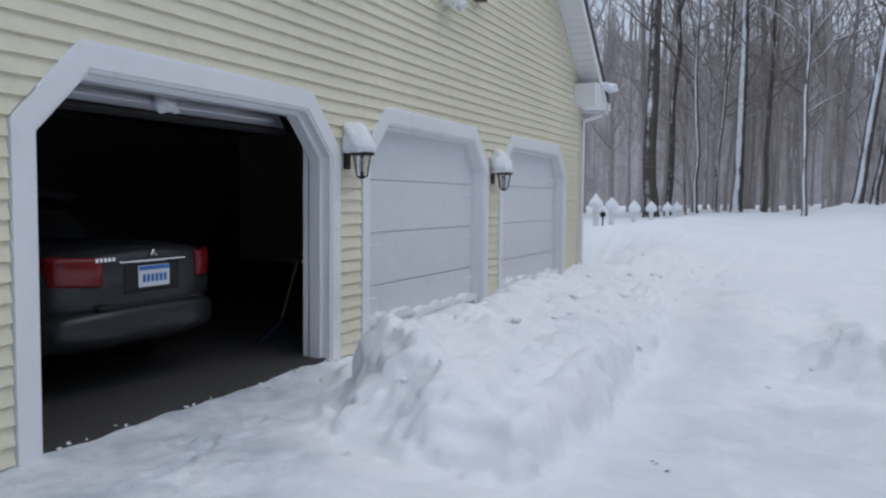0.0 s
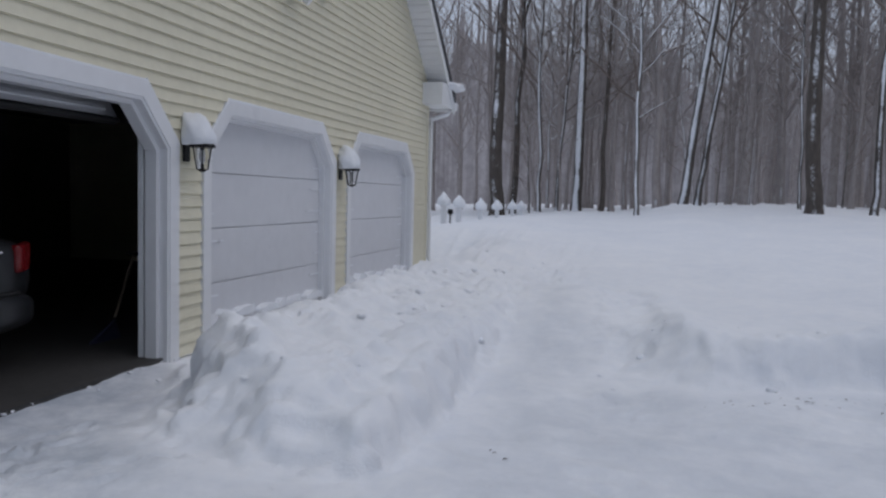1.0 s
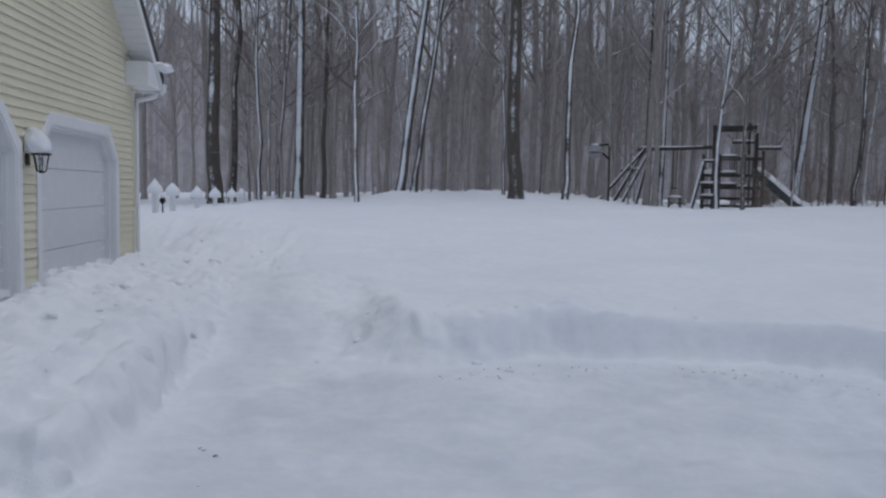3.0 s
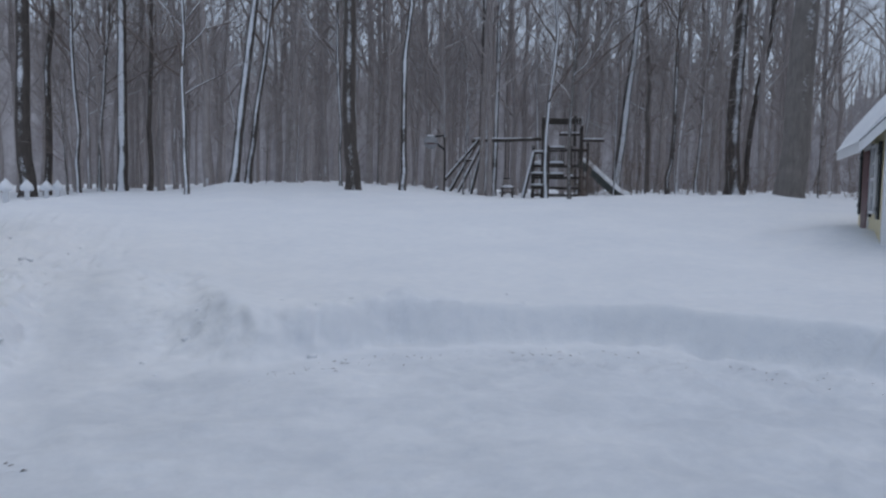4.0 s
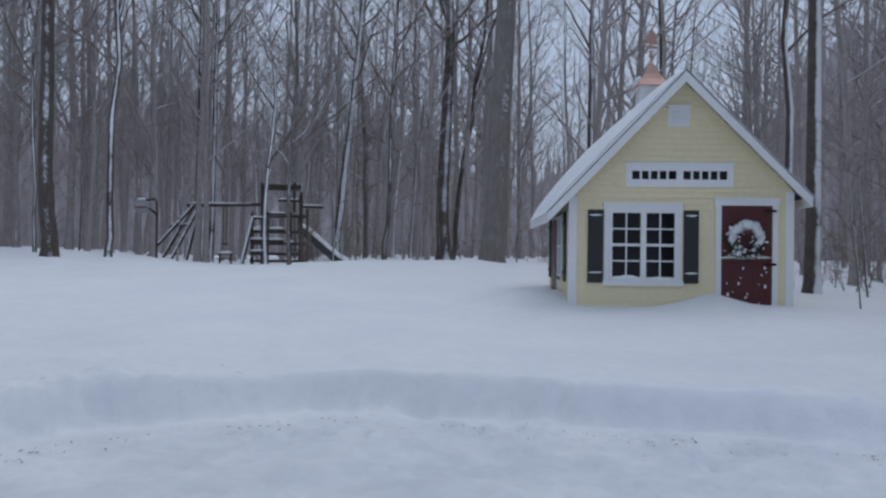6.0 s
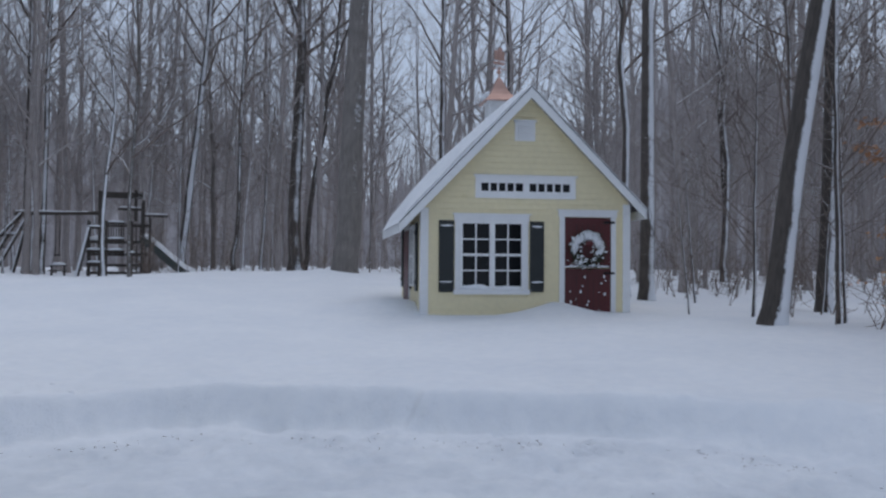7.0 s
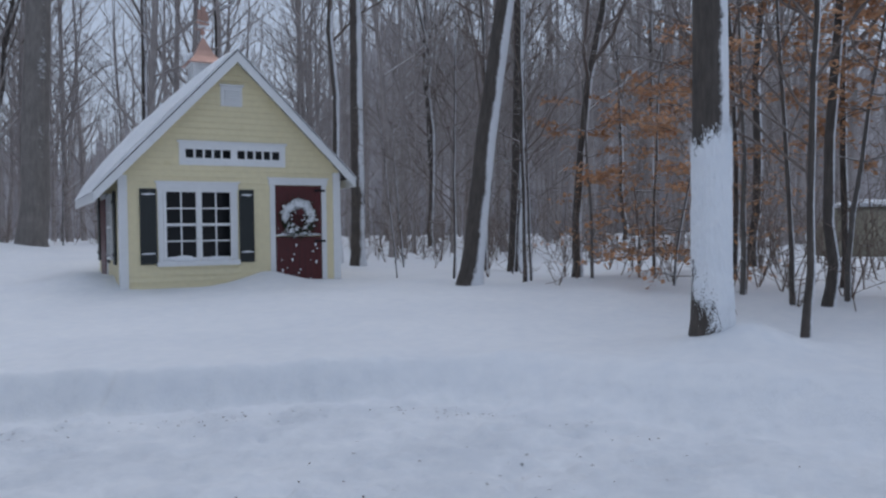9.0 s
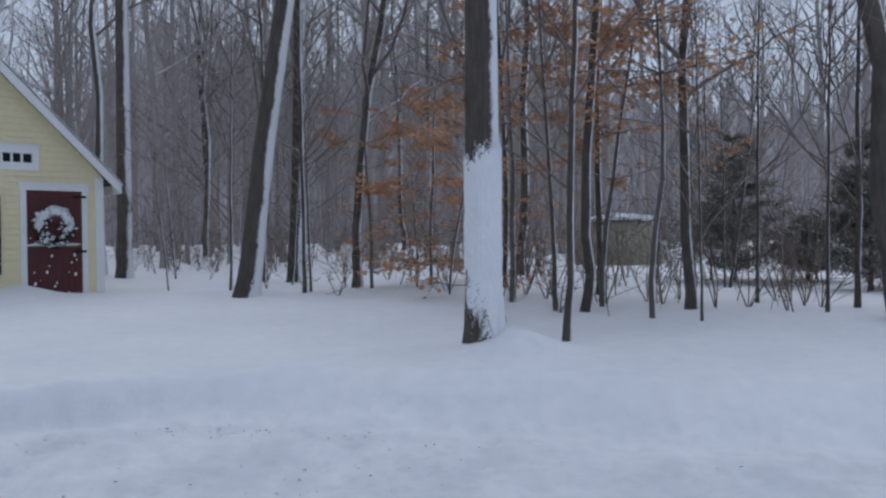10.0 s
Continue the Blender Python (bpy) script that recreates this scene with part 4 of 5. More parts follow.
bmesh.ops.create_icosphere(bm, subdivisions=2, radius=0.05, matrix=Matrix.Translation((0, 0, 1.02)))
bmesh.ops.create_icosphere(bm, subdivisions=2, radius=0.035, matrix=Matrix.Translation((0, 0, 1.12)))
part("ball", bm, copper, vane, smooth_faces=True)
part("arms", put_tube(tube([(-0.16, 0, 1.08), (0.16, 0, 1.08)], 0.008, 6), [(0, -0.16, 1.08), (0, 0.16, 1.08)], 0.008, 6), copper, vane)
bm = prism([(-0.14, 1.22), (0.16, 1.22), (0.12, 1.17), (-0.1, 1.17)], lambda u, v, d: (u, d, v), -0.02, 0.02)
for a, w, h in ((-0.07, 0.09, 0.2), (0.03, 0.11, 0.27), (0.11, 0.06, 0.18)):
    put_prism(bm, [(a - w / 2, 1.25), (a + w / 2, 1.25), (a + w * 0.42, 1.25 + h), (a - w * 0.42, 1.25 + h)], lambda u, v, d: (u, d, v), -0.008, 0.008)
part("figure", bm, copper, vane, m=pose(0, 0, 0, 0, 0, 25))
part("snow_clump", lump((0.07, 0.05, 0.04), 2, 0.3, (0, 0, 1.13), 2), snow, vane, smooth_faces=True)


# ---- the climbing frame at the edge of the wood ----
S = 0.02393
PX, PY = 14.52, 31.11
PZ = 0.84
PLAY = pose(PX, PY, PZ, 0, 0, -24.8)
play = thing("climbing_frame", PLAY, "weathered timber climbing frame with swing beam and snowy slide", "play set")


def at_play(u, v, depth=0.0):
    """A place on the frame's front plane, from a plan drawn at 24 mm to the unit."""
    return ((u - 960) * S, depth, (352 - v) * S)


def pole(name, a, b, r=0.05, mat=None, parent=play, label=""):
    return part(name, tube([a, b], r, 6), mat or weathered_wood, parent, label)


def plank(name, u0, u1, v0, v1, depth, thick=0.04, mat=None, parent=play):
    x0, _, z1 = at_play(u0, v0)
    x1, _, z0 = at_play(u1, v1)
    return part(name, box((x0, depth - thick / 2, z0), (x1, depth + thick / 2, z1), 0.008), mat or weathered_wood, parent)


def snow_on(u0, u1, v, depth, wide=0.11, high=0.07, parent=play):
    """A rounded strip of snow lying on a rail or board."""
    x0, _, z = at_play(u0, v)
    x1 = at_play(u1, v)[0]
    n = max(4, int((x1 - x0) / 0.12))
    bm = bmesh.new()
    pts = [(x0 + (x1 - x0) * k / n, depth, z + 0.25 * high * noise.noise((k * 0.9, u0, v))) for k in range(n + 1)]
    put_tube(bm, pts, [wide * 0.3 if k in (0, n) else wide * (0.5 + 0.15 * noise.noise((k * 1.3, v, u0))) for k in range(n + 1)], 8)
    for w in bm.verts:
        w.co.z = z + max(-0.01, (w.co.z - z) * high / wide * 2)
    part("snow_line", bm, snow, parent, smooth_faces=True)


# swing beam and its splayed legs
pole("swing_beam", at_play(812, 253), at_play(934, 249), 0.075)
snow_on(815, 932, 248.6, 0.0, 0.09, 0.05)
for u_foot, dep in ((742, -1.0), (762, 0.9), (786, -0.7), (806, 1.0)):
    a0, a1 = Vector(at_play(u_foot, 356, dep)), Vector(at_play(824 if u_foot < 780 else 834, 253, 0.06 if dep > 0 else -0.06))
    pole("leg", a0, a1, 0.062)
    part("snow_line", tube([a0 + Vector((-0.045, -0.03, 0.03)), a1 + Vector((-0.045, -0.03, 0.03))], 0.036, 6), snow, play)
pole("cross_bar", at_play(788, 290, -0.5), at_play(818, 284, 0.5), 0.045)
snow_on(792, 816, 285, -0.1, 0.09, 0.06)
for u in (872, 878):
    pole("swing_chain", at_play(u, 252), at_play(u, 318), 0.012, black_metal)
plank("swing_seat", 870, 880, 317, 319, 0.0, 0.2, car_trim)
# tower: posts, decks, boards between them
for u, top in ((921, 262), (937, 214), (947, 262), (985, 262), (1003, 228), (1013, 256)):
    for dep in (-0.62, 0.62):
        if u in (937, 1003) or dep < 0 or u in (921, 985):
            pole("post", at_play(u, 356, dep), at_play(u, top, dep), 0.052)
pole("post", at_play(991, 262, -0.62), at_play(991, 211, -0.62), 0.055)
deck = part("deck", box((at_play(918, 0)[0], -0.62, at_play(0, 298)[2]), (at_play(1012, 0)[0], 0.62, at_play(0, 294)[2]), 0.01), weathered_wood, play)
part("snow_layer", lump((0.34, 0.55, 0.26), 3, 0.2, (at_play(935, 294)[0], 0, at_play(0, 295)[2]), flat=0.0), snow, deck, smooth_faces=True)
for u0, u1, v, dep in ((918, 948, 296, -0.65), (948, 974, 294, -0.65), (918, 948, 312, -0.65), (949, 974, 312, -0.65), (918, 946, 332, -0.65), (976, 1014, 334, -0.65), (976, 1014, 316, -0.65), (918, 1014, 346, -0.66), (918, 1014, 316, 0.65), (918, 1014, 334, 0.65)):
    plank("board", u0, u1, v - 2.2, v + 2.2, dep)
for u0, u1, v in ((919, 946, 308.5), (950, 973, 309), (919, 945, 329), (950, 973, 290.5), (978, 990, 313)):
    snow_on(u0, u1, v, -0.66)
# rails and balusters of the upper deck
for u0, u1, v, dep in ((918, 948, 274, -0.64), (948, 975, 266, -0.64), (975, 1013, 268, -0.64), (918, 1013, 268, 0.64)):
    plank("rail", u0, u1, v - 1.6, v + 1.6, dep)
snow_on(919, 946, 271.5, -0.64)
snow_on(950, 974, 263.6, -0.64, 0.1, 0.05)
for k in range(7):
    u = 950 + k * 3.7
    plank("baluster", u, u + 1.7, 267, 293, -0.62, 0.03)
for k in range(4):
    u = 979 + k * 6.0
    plank("baluster", u, u + 2.0, 269, 296, -0.62, 0.03)
# roof frame and the beam that runs on beyond the tower
plank("roof_board", 938, 1002, 215, 222, -0.5, 0.05)
plank("roof_board", 938, 1002, 215, 222, 0.5, 0.05)
plank("roof_board", 964, 1000, 241, 245, -0.63, 0.05)
plank("roof_board", 1002, 1041, 250.5, 254, -0.3, 0.07)
snow_on(966, 998, 239.6, -0.63, 0.08, 0.04)
snow_on(1004, 1040, 249, -0.3, 0.09, 0.04)
# leaning ladder
ladder = pole("ladder", at_play(904, 354, -0.78), at_play(922, 274, -0.64), 0.055, None, play, "snow-covered leaning ladder")
pole("stile", at_play(904, 354, 0.1), at_play(922, 274, 0.1), 0.055, None, ladder)
part("snow_line", tube([at_play(903, 352, -0.84), at_play(921, 273, -0.70)], 0.05, 6), snow, ladder)
for k in range(5):
    f = (k + 0.5) / 5
    pole("rung", at_play(904 + 18 * f, 354 - 80 * f, -0.75), at_play(904 + 18 * f, 354 - 80 * f, 0.1), 0.035, None, ladder)
# lattice panel under the deck by the slide
for u in (993, 1000, 1007):
    plank("slat", u - 1.2, u + 1.2, 300, 352, -0.60, 0.03)
# slide: a trough with raised sides, filled with snow
run = [(994, 294), (1004, 298), (1022, 313), (1042, 331), (1060, 346), (1072, 352), (1084, 354)]
slide = part("slide", bmesh.new(), plain("green_plastic", (0.05, 0.06, 0.055), 0.5), play, "dark plastic slide filled with snow")
bm = bmesh.new()
rings = []
for u, v in run:
    rings.append([bm.verts.new(at_play(u + du, v + dv, dep)) for du, dv, dep in ((0, 2.5, -0.62), (6, -7, -0.66), (7, -7, -0.60), (3, 0, -0.55), (6, -3, 0.0), (10, -12, 0.05), (11, -12, 0.11), (4, 2.5, 0.08))])
for a0, a1 in zip(rings, rings[1:]):
    for k in range(8):
        bm.faces.new((a0[k], a1[k], a1[(k + 1) % 8], a0[(k + 1) % 8]))
bm.faces.new(rings[0])
bm.faces.new(rings[-1][::-1])
bmesh.ops.recalc_face_normals(bm, faces=bm.faces)
bm.to_mesh(slide.data)
bm.free()
bm = bmesh.new()
rings = []
for k, (u, v) in enumerate(run):
    w = 1.0 + 0.25 * noise.noise((k * 0.8, 2, 1))
    rings.append([bm.verts.new(at_play(u + du, v + dv * w, dep)) for du, dv, dep in ((4, -2, -0.58), (6, -8, -0.55), (9, -12, -0.3), (12, -14, 0.0), (9, -8, 0.02))])
for a0, a1 in zip(rings, rings[1:]):
    for k in range(5):
        bm.faces.new((a0[k], a1[k], a1[(k + 1) % 5], a0[(k + 1) % 5]))
bm.faces.new(rings[0])
bm.faces.new(rings[-1][::-1])
bmesh.ops.recalc_face_normals(bm, faces=bm.faces)
part("slide_snow", bm, snow, slide, smooth_faces=True)
# little picnic bench
bench = thing("bench", PLAY @ pose(at_play(877, 0)[0], -0.3, 0), "small snow-topped picnic bench beside the climbing frame", "bench")
part("top", box((-0.28, -0.22, 0.40), (0.28, 0.22, 0.44), 0.006), weathered_wood, bench)
part("seat", box((-0.32, -0.50, 0.20), (0.32, -0.34, 0.24), 0.006), weathered_wood, bench)
for a in (-0.22, 0.22):
    part("leg", put_tube(tube([(a, -0.5, -0.1), (a, 0.05, 0.41)], 0.03, 5), [(a, 0.4, -0.1), (a, -0.1, 0.41)], 0.03, 5), weathered_wood, bench)
part("snow_cap", lump((0.28, 0.22, 0.09), 7, 0.2, (0, 0, 0.44), flat=-0.01), snow, bench, smooth_faces=True)

# ---- basketball hoop in front of the wood ----
hx, hy = 8.1, 27.4
hoop = thing("basketball_hoop", pose(hx, hy, ground_at(hx, hy) - 0.14, 0, 0, -16), "snow-dusted rounded basketball backboard on a dark pole", "basketball hoop")
part("pole", tube([(0.42, 0.3, -0.2), (0.42, 0.3, 1.4), (0.40, 0.2, 2.0)], 0.035, 8), weathered_wood, hoop)
part("arm", put_tube(tube([(0.40, 0.25, 1.55), (0.05, 0.03, 1.85)], 0.035, 6), [(0.37, 0.2, 2.05), (0.05, 0.03, 2.0)], 0.035, 6), black_metal, hoop)
board_poly = [(-0.3 + 0.25 * math.cos(k * 0.4189), 1.80 + 0.24 * math.sin(k * 0.4189)) for k in range(15)]
part("backboard", prism([(u + 0.22, v) for u, v in board_poly], lambda u, v, w: (u, w, v), -0.02, 0.02), plain("weathered_grey_board", (0.36, 0.36, 0.37), 0.7, vary=0.4, scale=4, worn=(0.1, 0.1, 0.1)), hoop, "pale rounded backboard")
ring = bmesh.new()
put_tube(ring, [(-0.08 + 0.2 * math.cos(k * 0.5236), -0.24 + 0.2 * math.sin(k * 0.5236), 1.75) for k in range(13)], 0.014, 6)
part("rim", ring, red_paint, hoop)
part("snow_cap", lump((0.13, 0.04, 0.03), 5, 0.3, (-0.08, 0, 2.03), 2), snow, hoop, smooth_faces=True)

# ---- fence posts by the garage corner ----
for x, y, top in ((-4.47, 18.47, 1.46), (-4.45, 20.01, 1.40), (-4.39, 22.58, 1.32), (-4.37, 25.12, 1.30), (-4.29, 27.67, 1.28), (-4.27, 29.69, 1.28)):
    g = min(ground_at(x, y), top - 0.5)
    post = thing("fence_post", pose(x, y, g - 0.1), "white fence post under a pointed cap of snow", "fence post", "fence posts by the garage")
    h = top - g + 0.1
    part("shaft", box((-0.06, -0.06, 0), (0.06, 0.06, h - 0.22), 0.006), white_vinyl, post)
    part("cap", lathe([(0.10, h - 0.23), (0.10, h - 0.20), (0.03, h - 0.12)], 4), white_vinyl, post)
    cap = lump((0.17, 0.17, 0.24), x + y, 0.1, (0, 0, h - 0.15), flat=-0.09)
    for v in cap.verts:
        if v.co.z > h - 0.1:
            k = 1 - (v.co.z - h + 0.1) * 4.5
            v.co.x *= max(k, 0.15)
            v.co.y *= max(k, 0.15)
    part("snow_cap", cap, snow, post, smooth_faces=True)
for a, b in (((-4.47, 18.47), (-4.45, 20.01)), ((-4.45, 20.01), (-4.39, 22.58)), ((-4.39, 22.58), (-4.37, 25.12)), ((-4.37, 25.12), (-4.29, 27.67)), ((-4.29, 27.67), (-4.27, 29.69))):
    g = (ground_at(*a) + ground_at(*b)) / 2
    rail = tagged(part("fence_rail", box((-0.02, a[1] + 0.07, g - 0.1), (0.02, b[1] - 0.07, g - 0.02), 0.005, pose((a[0] + b[0]) / 2, 0, 0)), white_vinyl), "white fence rail almost buried in snow", "fence", "fence rails by the garage")
stake = thing("garden_stake", pose(-4.2, 18.0, 0.45), "dark metal garden light on a thin stake", "garden light")
part("shaft", tube([(0, 0, -0.2), (0, 0, 0.6)], 0.018, 6), black_metal, stake)
part("head", lathe([(0.02, 0.56), (0.07, 0.60), (0.06, 0.66), (0.02, 0.72)], 8), black_metal, stake)
part("snow_cap", lump((0.06, 0.06, 0.06), 3, 0.2, (0, 0, 0.73), 2), snow, stake, smooth_faces=True)

# ---- the covered shelter deep among the trees ----
hut = thing("covered_shelter", pose(26.0, -2.0, 0.2, 0, 0, -86), "olive tarpaulin-covered round shelter with snow on top", "shelter")
bm = bmesh.new()
bmesh.ops.create_uvsphere(bm, u_segments=32, v_segments=20, radius=1)
for v in bm.verts:
    c, z = v.co.copy(), v.co.z
    v.co = Vector((1.45 * math.copysign(abs(c.x) ** 0.75, c.x), 1.6 * math.copysign(abs(c.y) ** 0.75, c.y), max(0, 1.9 * abs(z) ** 0.95 if z > 0 else 0)))
    v.co += Vector((0.05, 0.05, 0.04)) * noise.noise(v.co * 2.3)
part("cover", bm, tarp, hut, smooth_faces=True)
part("snow_cap", lump((1.0, 1.1, 0.16), 6, 0.2, (0.1, 0, 1.78), flat=-0.05), snow, hut, smooth_faces=True)

# ---- trees ----
def tubes(branches):
    """Vertices and quads of many tapered round limbs: (points, radii, sides)."""
    V, F, at = [], [], 0
    for pts, rad, sides in branches:
        pts = np.asarray(pts, float)
        n = len(pts)
        d = np.gradient(pts, axis=0)
        d /= np.linalg.norm(d, axis=1)[:, None] + 1e-9
        ref = np.array([0.0, 0, 1]) if abs(d[:, 2]).mean() < 0.8 else np.array([1.0, 0, 0])
        a = np.cross(d, ref)
        a /= np.linalg.norm(a, axis=1)[:, None] + 1e-9
        b = np.cross(d, a)
        ang = np.arange(sides) * 2 * math.pi / sides
        ring = pts[:, None] + np.asarray(rad)[:, None, None] * (a[:, None] * np.cos(ang)[None, :, None] + b[:, None] * np.sin(ang)[None, :, None])
        V.append(ring.reshape(-1, 3))
        i = np.arange(n * sides).reshape(n, sides) + at
        j = np.roll(i, -1, axis=1)
        F.append(np.stack([i[:-1], i[1:], j[1:], j[:-1]], -1).reshape(-1, 4))
        at += n * sides
    return np.concatenate(V), np.concatenate(F)


def limb(rs, start, direction, length, r0, n, sides, rise=0.15, wander=0.12, r1=None):
    pts, d = [np.array(start, float)], np.array(direction, float)
    for k in range(n):
        d = d + rs.normal(0, wander, 3) + np.array([0, 0, rise / n])
        d /= np.linalg.norm(d)
        pts.append(pts[-1] + d * length / n)
    rad = np.linspace(r0, r0 * 0.25 if r1 is None else r1, n + 1)
    return np.array(pts), rad, sides


def grow(seed, h, r, first=0.3, limbs=16, twigs=7, fine=3, trunk_sides=12, fork=None, thick=1.0, sway=0.05):
    """A bare broadleaved tree: trunk tubes and crown tubes."""
    rs = np.random.RandomState(seed)
    z = np.concatenate([(-0.35, 0, 0.25, 0.6, 1.2), np.linspace(2.4, h, 10)]) if h > 5 else np.linspace(-0.35, h, 15)
    n = len(z)
    w = np.cumsum(rs.normal(0, sway * h / 40, (n, 2)) * np.clip(np.gradient(z), 0, 1.5)[:, None], axis=0)
    w -= w[1]
    rad = r * (1 - (np.clip(z, 0, h) / h) ** 1.1 * 0.85)
    rad[:4] *= (1.6, 1.3, 1.1, 1.03)
    trunk = [(np.column_stack([w, z]), rad, trunk_sides)]
    crown = []

    def at(f):
        k = np.interp(f * h, z, np.arange(n))
        a = int(min(k, n - 2))
        t = k - a
        p = np.append(w[a] * (1 - t) + w[a + 1] * t, f * h)
        return p, rad[a] * (1 - t) + rad[a + 1] * t

    if fork:
        p, rr = at(fork)
        az_ = rs.uniform(0, 6.28)
        trunk.append(limb(rs, p, (0.28 * math.cos(az_), 0.28 * math.sin(az_), 1), h * (1 - fork) * 0.9, rr * 0.75, 8, 8, 0.3, 0.05, 0.02))
    for k in range(limbs):
        f = first + (0.97 - first) * ((k + rs.uniform(0, 1)) / limbs)
        p, rr = at(f)
        az_ = rs.uniform(0, 6.28)
        up = rs.uniform(0.4, 1.5)
        L = h * (0.10 + 0.22 * (1 - f)) * rs.uniform(0.6, 1.25) + 0.4
        b = limb(rs, p, (math.cos(az_), math.sin(az_), up), L, min(rr * 0.5, 0.012 + L * 0.012) * thick, 6, 5, 0.35, 0.14)
        crown.append(b)
        for j in range(twigs):
            g = rs.uniform(0.25, 1.0)
            q = b[0][int(g * 6)]
            dd = b[0][min(int(g * 6) + 1, 6)] - b[0][max(int(g * 6) - 1, 0)]
            dd = dd / (np.linalg.norm(dd) + 1e-9) + rs.normal(0, 0.6, 3)
            l2 = L * rs.uniform(0.22, 0.5)
            c = limb(rs, q, dd / np.linalg.norm(dd), l2, 0.011 * thick, 4, 3, 0.25, 0.2, 0.004 * thick)
            crown.append(c)
            for i in range(fine):
                q2 = c[0][rs.randint(1, 5)]
                d3 = rs.normal(0, 1, 3) + (0, 0, 0.5)
                crown.append(limb(rs, q2, d3 / np.linalg.norm(d3), l2 * rs.uniform(0.4, 0.8), 0.007 * thick, 2, 3, 0.2, 0.2, 0.003 * thick))
    return trunk, crown


class Kind:
    def __init__(self, seed, mat, **k):
        trunk, crown = grow(seed, **k)
        self.r, self.h = k["r"], k["h"]
        self.trunk = raw_mesh("trunk", *tubes(trunk), mat)
        self.crown = raw_mesh("crown", *tubes(crown), twig_bark) if crown else None


KINDS = {
    "big": [Kind(11, bark, h=21, r=0.2, first=0.42, limbs=20), Kind(12, bark, h=20, r=0.2, first=0.38, limbs=22, fork=0.45), Kind(13, bark, h=22, r=0.2, first=0.45, limbs=20)],
    "slim": [Kind(21, bark, h=16, r=0.1, first=0.25, limbs=26, twigs=6, trunk_sides=9, sway=0.15), Kind(22, bark_pale, h=15, r=0.1, first=0.2, limbs=24, twigs=6, trunk_sides=9, sway=0.2), Kind(23, bark, h=17, r=0.1, first=0.3, limbs=22, twigs=6, trunk_sides=9, fork=0.4, sway=0.17)],
    "sapling": [Kind(31, bark, h=8, r=0.04, first=0.2, limbs=20, twigs=4, fine=2, trunk_sides=7, sway=0.12), Kind(32, bark, h=7, r=0.04, first=0.15, limbs=20, twigs=4, fine=2, trunk_sides=7, sway=0.16)],
}
count = [0]


def tree(x, y, r, lean=0.0, kind=None, label=None, height=1.0):
    """A tree at x, y with trunk radius r; lean: degrees to its right as seen from the drive."""
    kind = kind or ("big" if r > 0.13 else "slim" if r > 0.045 else "sapling")
    count[0] += 1
    k = KINDS[kind][count[0] % len(KINDS[kind])]
    words = {"big": "tall bare broadleaved tree, snow driven on its trunk", "slim": "slim bare tree with snow on one side", "sapling": "thin bare sapling standing in the snow"}
    az_ = math.degrees(math.atan2(x, y))
    m = pose(x, y, ground_at(x, y)) @ pose(0, 0, 0, 0, 0, -az_) @ pose(0, 0, 0, 0, lean, 0) @ pose(0, 0, 0, 0, 0, (count[0] * 77) % 360)
    ob = thing("tree", m, label or words.get(kind), "tree", "trees at the wood's edge")
    s = r / k.r
    for name, me in (("trunk", k.trunk), ("crown", k.crown)):
        if me:
            o = new(name, me)
            o.parent = ob
            if name == "trunk" and az_ > 52 and kind != "smooth":
                o.material_slots[0].link = "OBJECT"
                o.material_slots[0].material = bark_driven
            sz = (0.55 + 0.45 * s) * height if kind not in ("big", "great", "smooth") else height * (0.8 + 0.2 * s)
            o.scale = (s, s, sz) if name == "trunk" else (sz, sz, sz)
            if name == "crown":
                o["label"] = "bare twiggy crown"
    return ob


EDGE_TREES = [
    # along the north edge
    (-5.45, 31.2, 0.27, 0), (-5.05, 32.6, 0.13, 0.8), (-3.9, 32.0, 0.085, 0), (-3.3, 33.0, 0.085, 2.3), (-2.5, 32.6, 0.19, 0), (-1.52, 32.8, 0.095, 1.5),
    (-0.1, 24.5, 0.07, 0), (1.3, 26.8, 0.15, 7.6), (1.8, 27.6, 0.106, 5.7), (4.6, 23.8, 0.21, -1.2), (6.3, 24.6, 0.1, 1.5), (4.6, 25.9, 0.05, 0),
    (9.73, 19.85, 0.052, 0.8), (12.6, 35.0, 0.15, 0), (13.2, 35.0, 0.14, 1), (23.2, 38.4, 0.125, 0.6), (15.8, 24.7, 0.078, 0.8), (22.9, 33.5, 0.085, 2),
    (20.0, 26.8, 0.28, 0.4), (20.6, 27.0, 0.11, 7.6), (19.5, 35.1, 0.19, 5.7), (12.6, 27.8, 0.08, 1.9),
]
EAST_TREES = [
    (16.9, 9.8, 0.095, 0), (16.4, 9.0, 0.165, 0), (31.9, 14.1, 0.12, 0), (29.4, 27.4, 0.18, 0), (23.9, 18.5, 0.147, -2), (12.15, 4.6, 0.175, 7.6),
    (17.8, 5.7, 0.165, 0.8), (13.5, 4.1, 0.042, -1.2), (15.5, 3.7, 0.095, 5.5), (30.5, 13.5, 0.13, 0.4), (17.7, 6.4, 0.052, -1), (14.5, 0.8, 0.05, 0),
    (19.3, 0.7, 0.105, 0), (11.3, -0.1, 0.035, -2.7), (8.3, -0.2, 0.04, 0.9), (11.3, -0.5, 0.07, 3.8), (13.6, -0.8, 0.056, 0.8), (11.5, -1.9, 0.072, 0),
    (10.1, -1.8, 0.017, -1.5), (10.1, -3.2, 0.022, 0.8), (10.6, -3.7, 0.038, 1.2), (12.1, -2.9, 0.026, 0), (9.35, -3.72, 0.124, -5), (39.8, 6.1, 0.14, 0), (39.6, 7.3, 0.126, 0),
]
for row in EDGE_TREES + EAST_TREES:
    tree(*row)

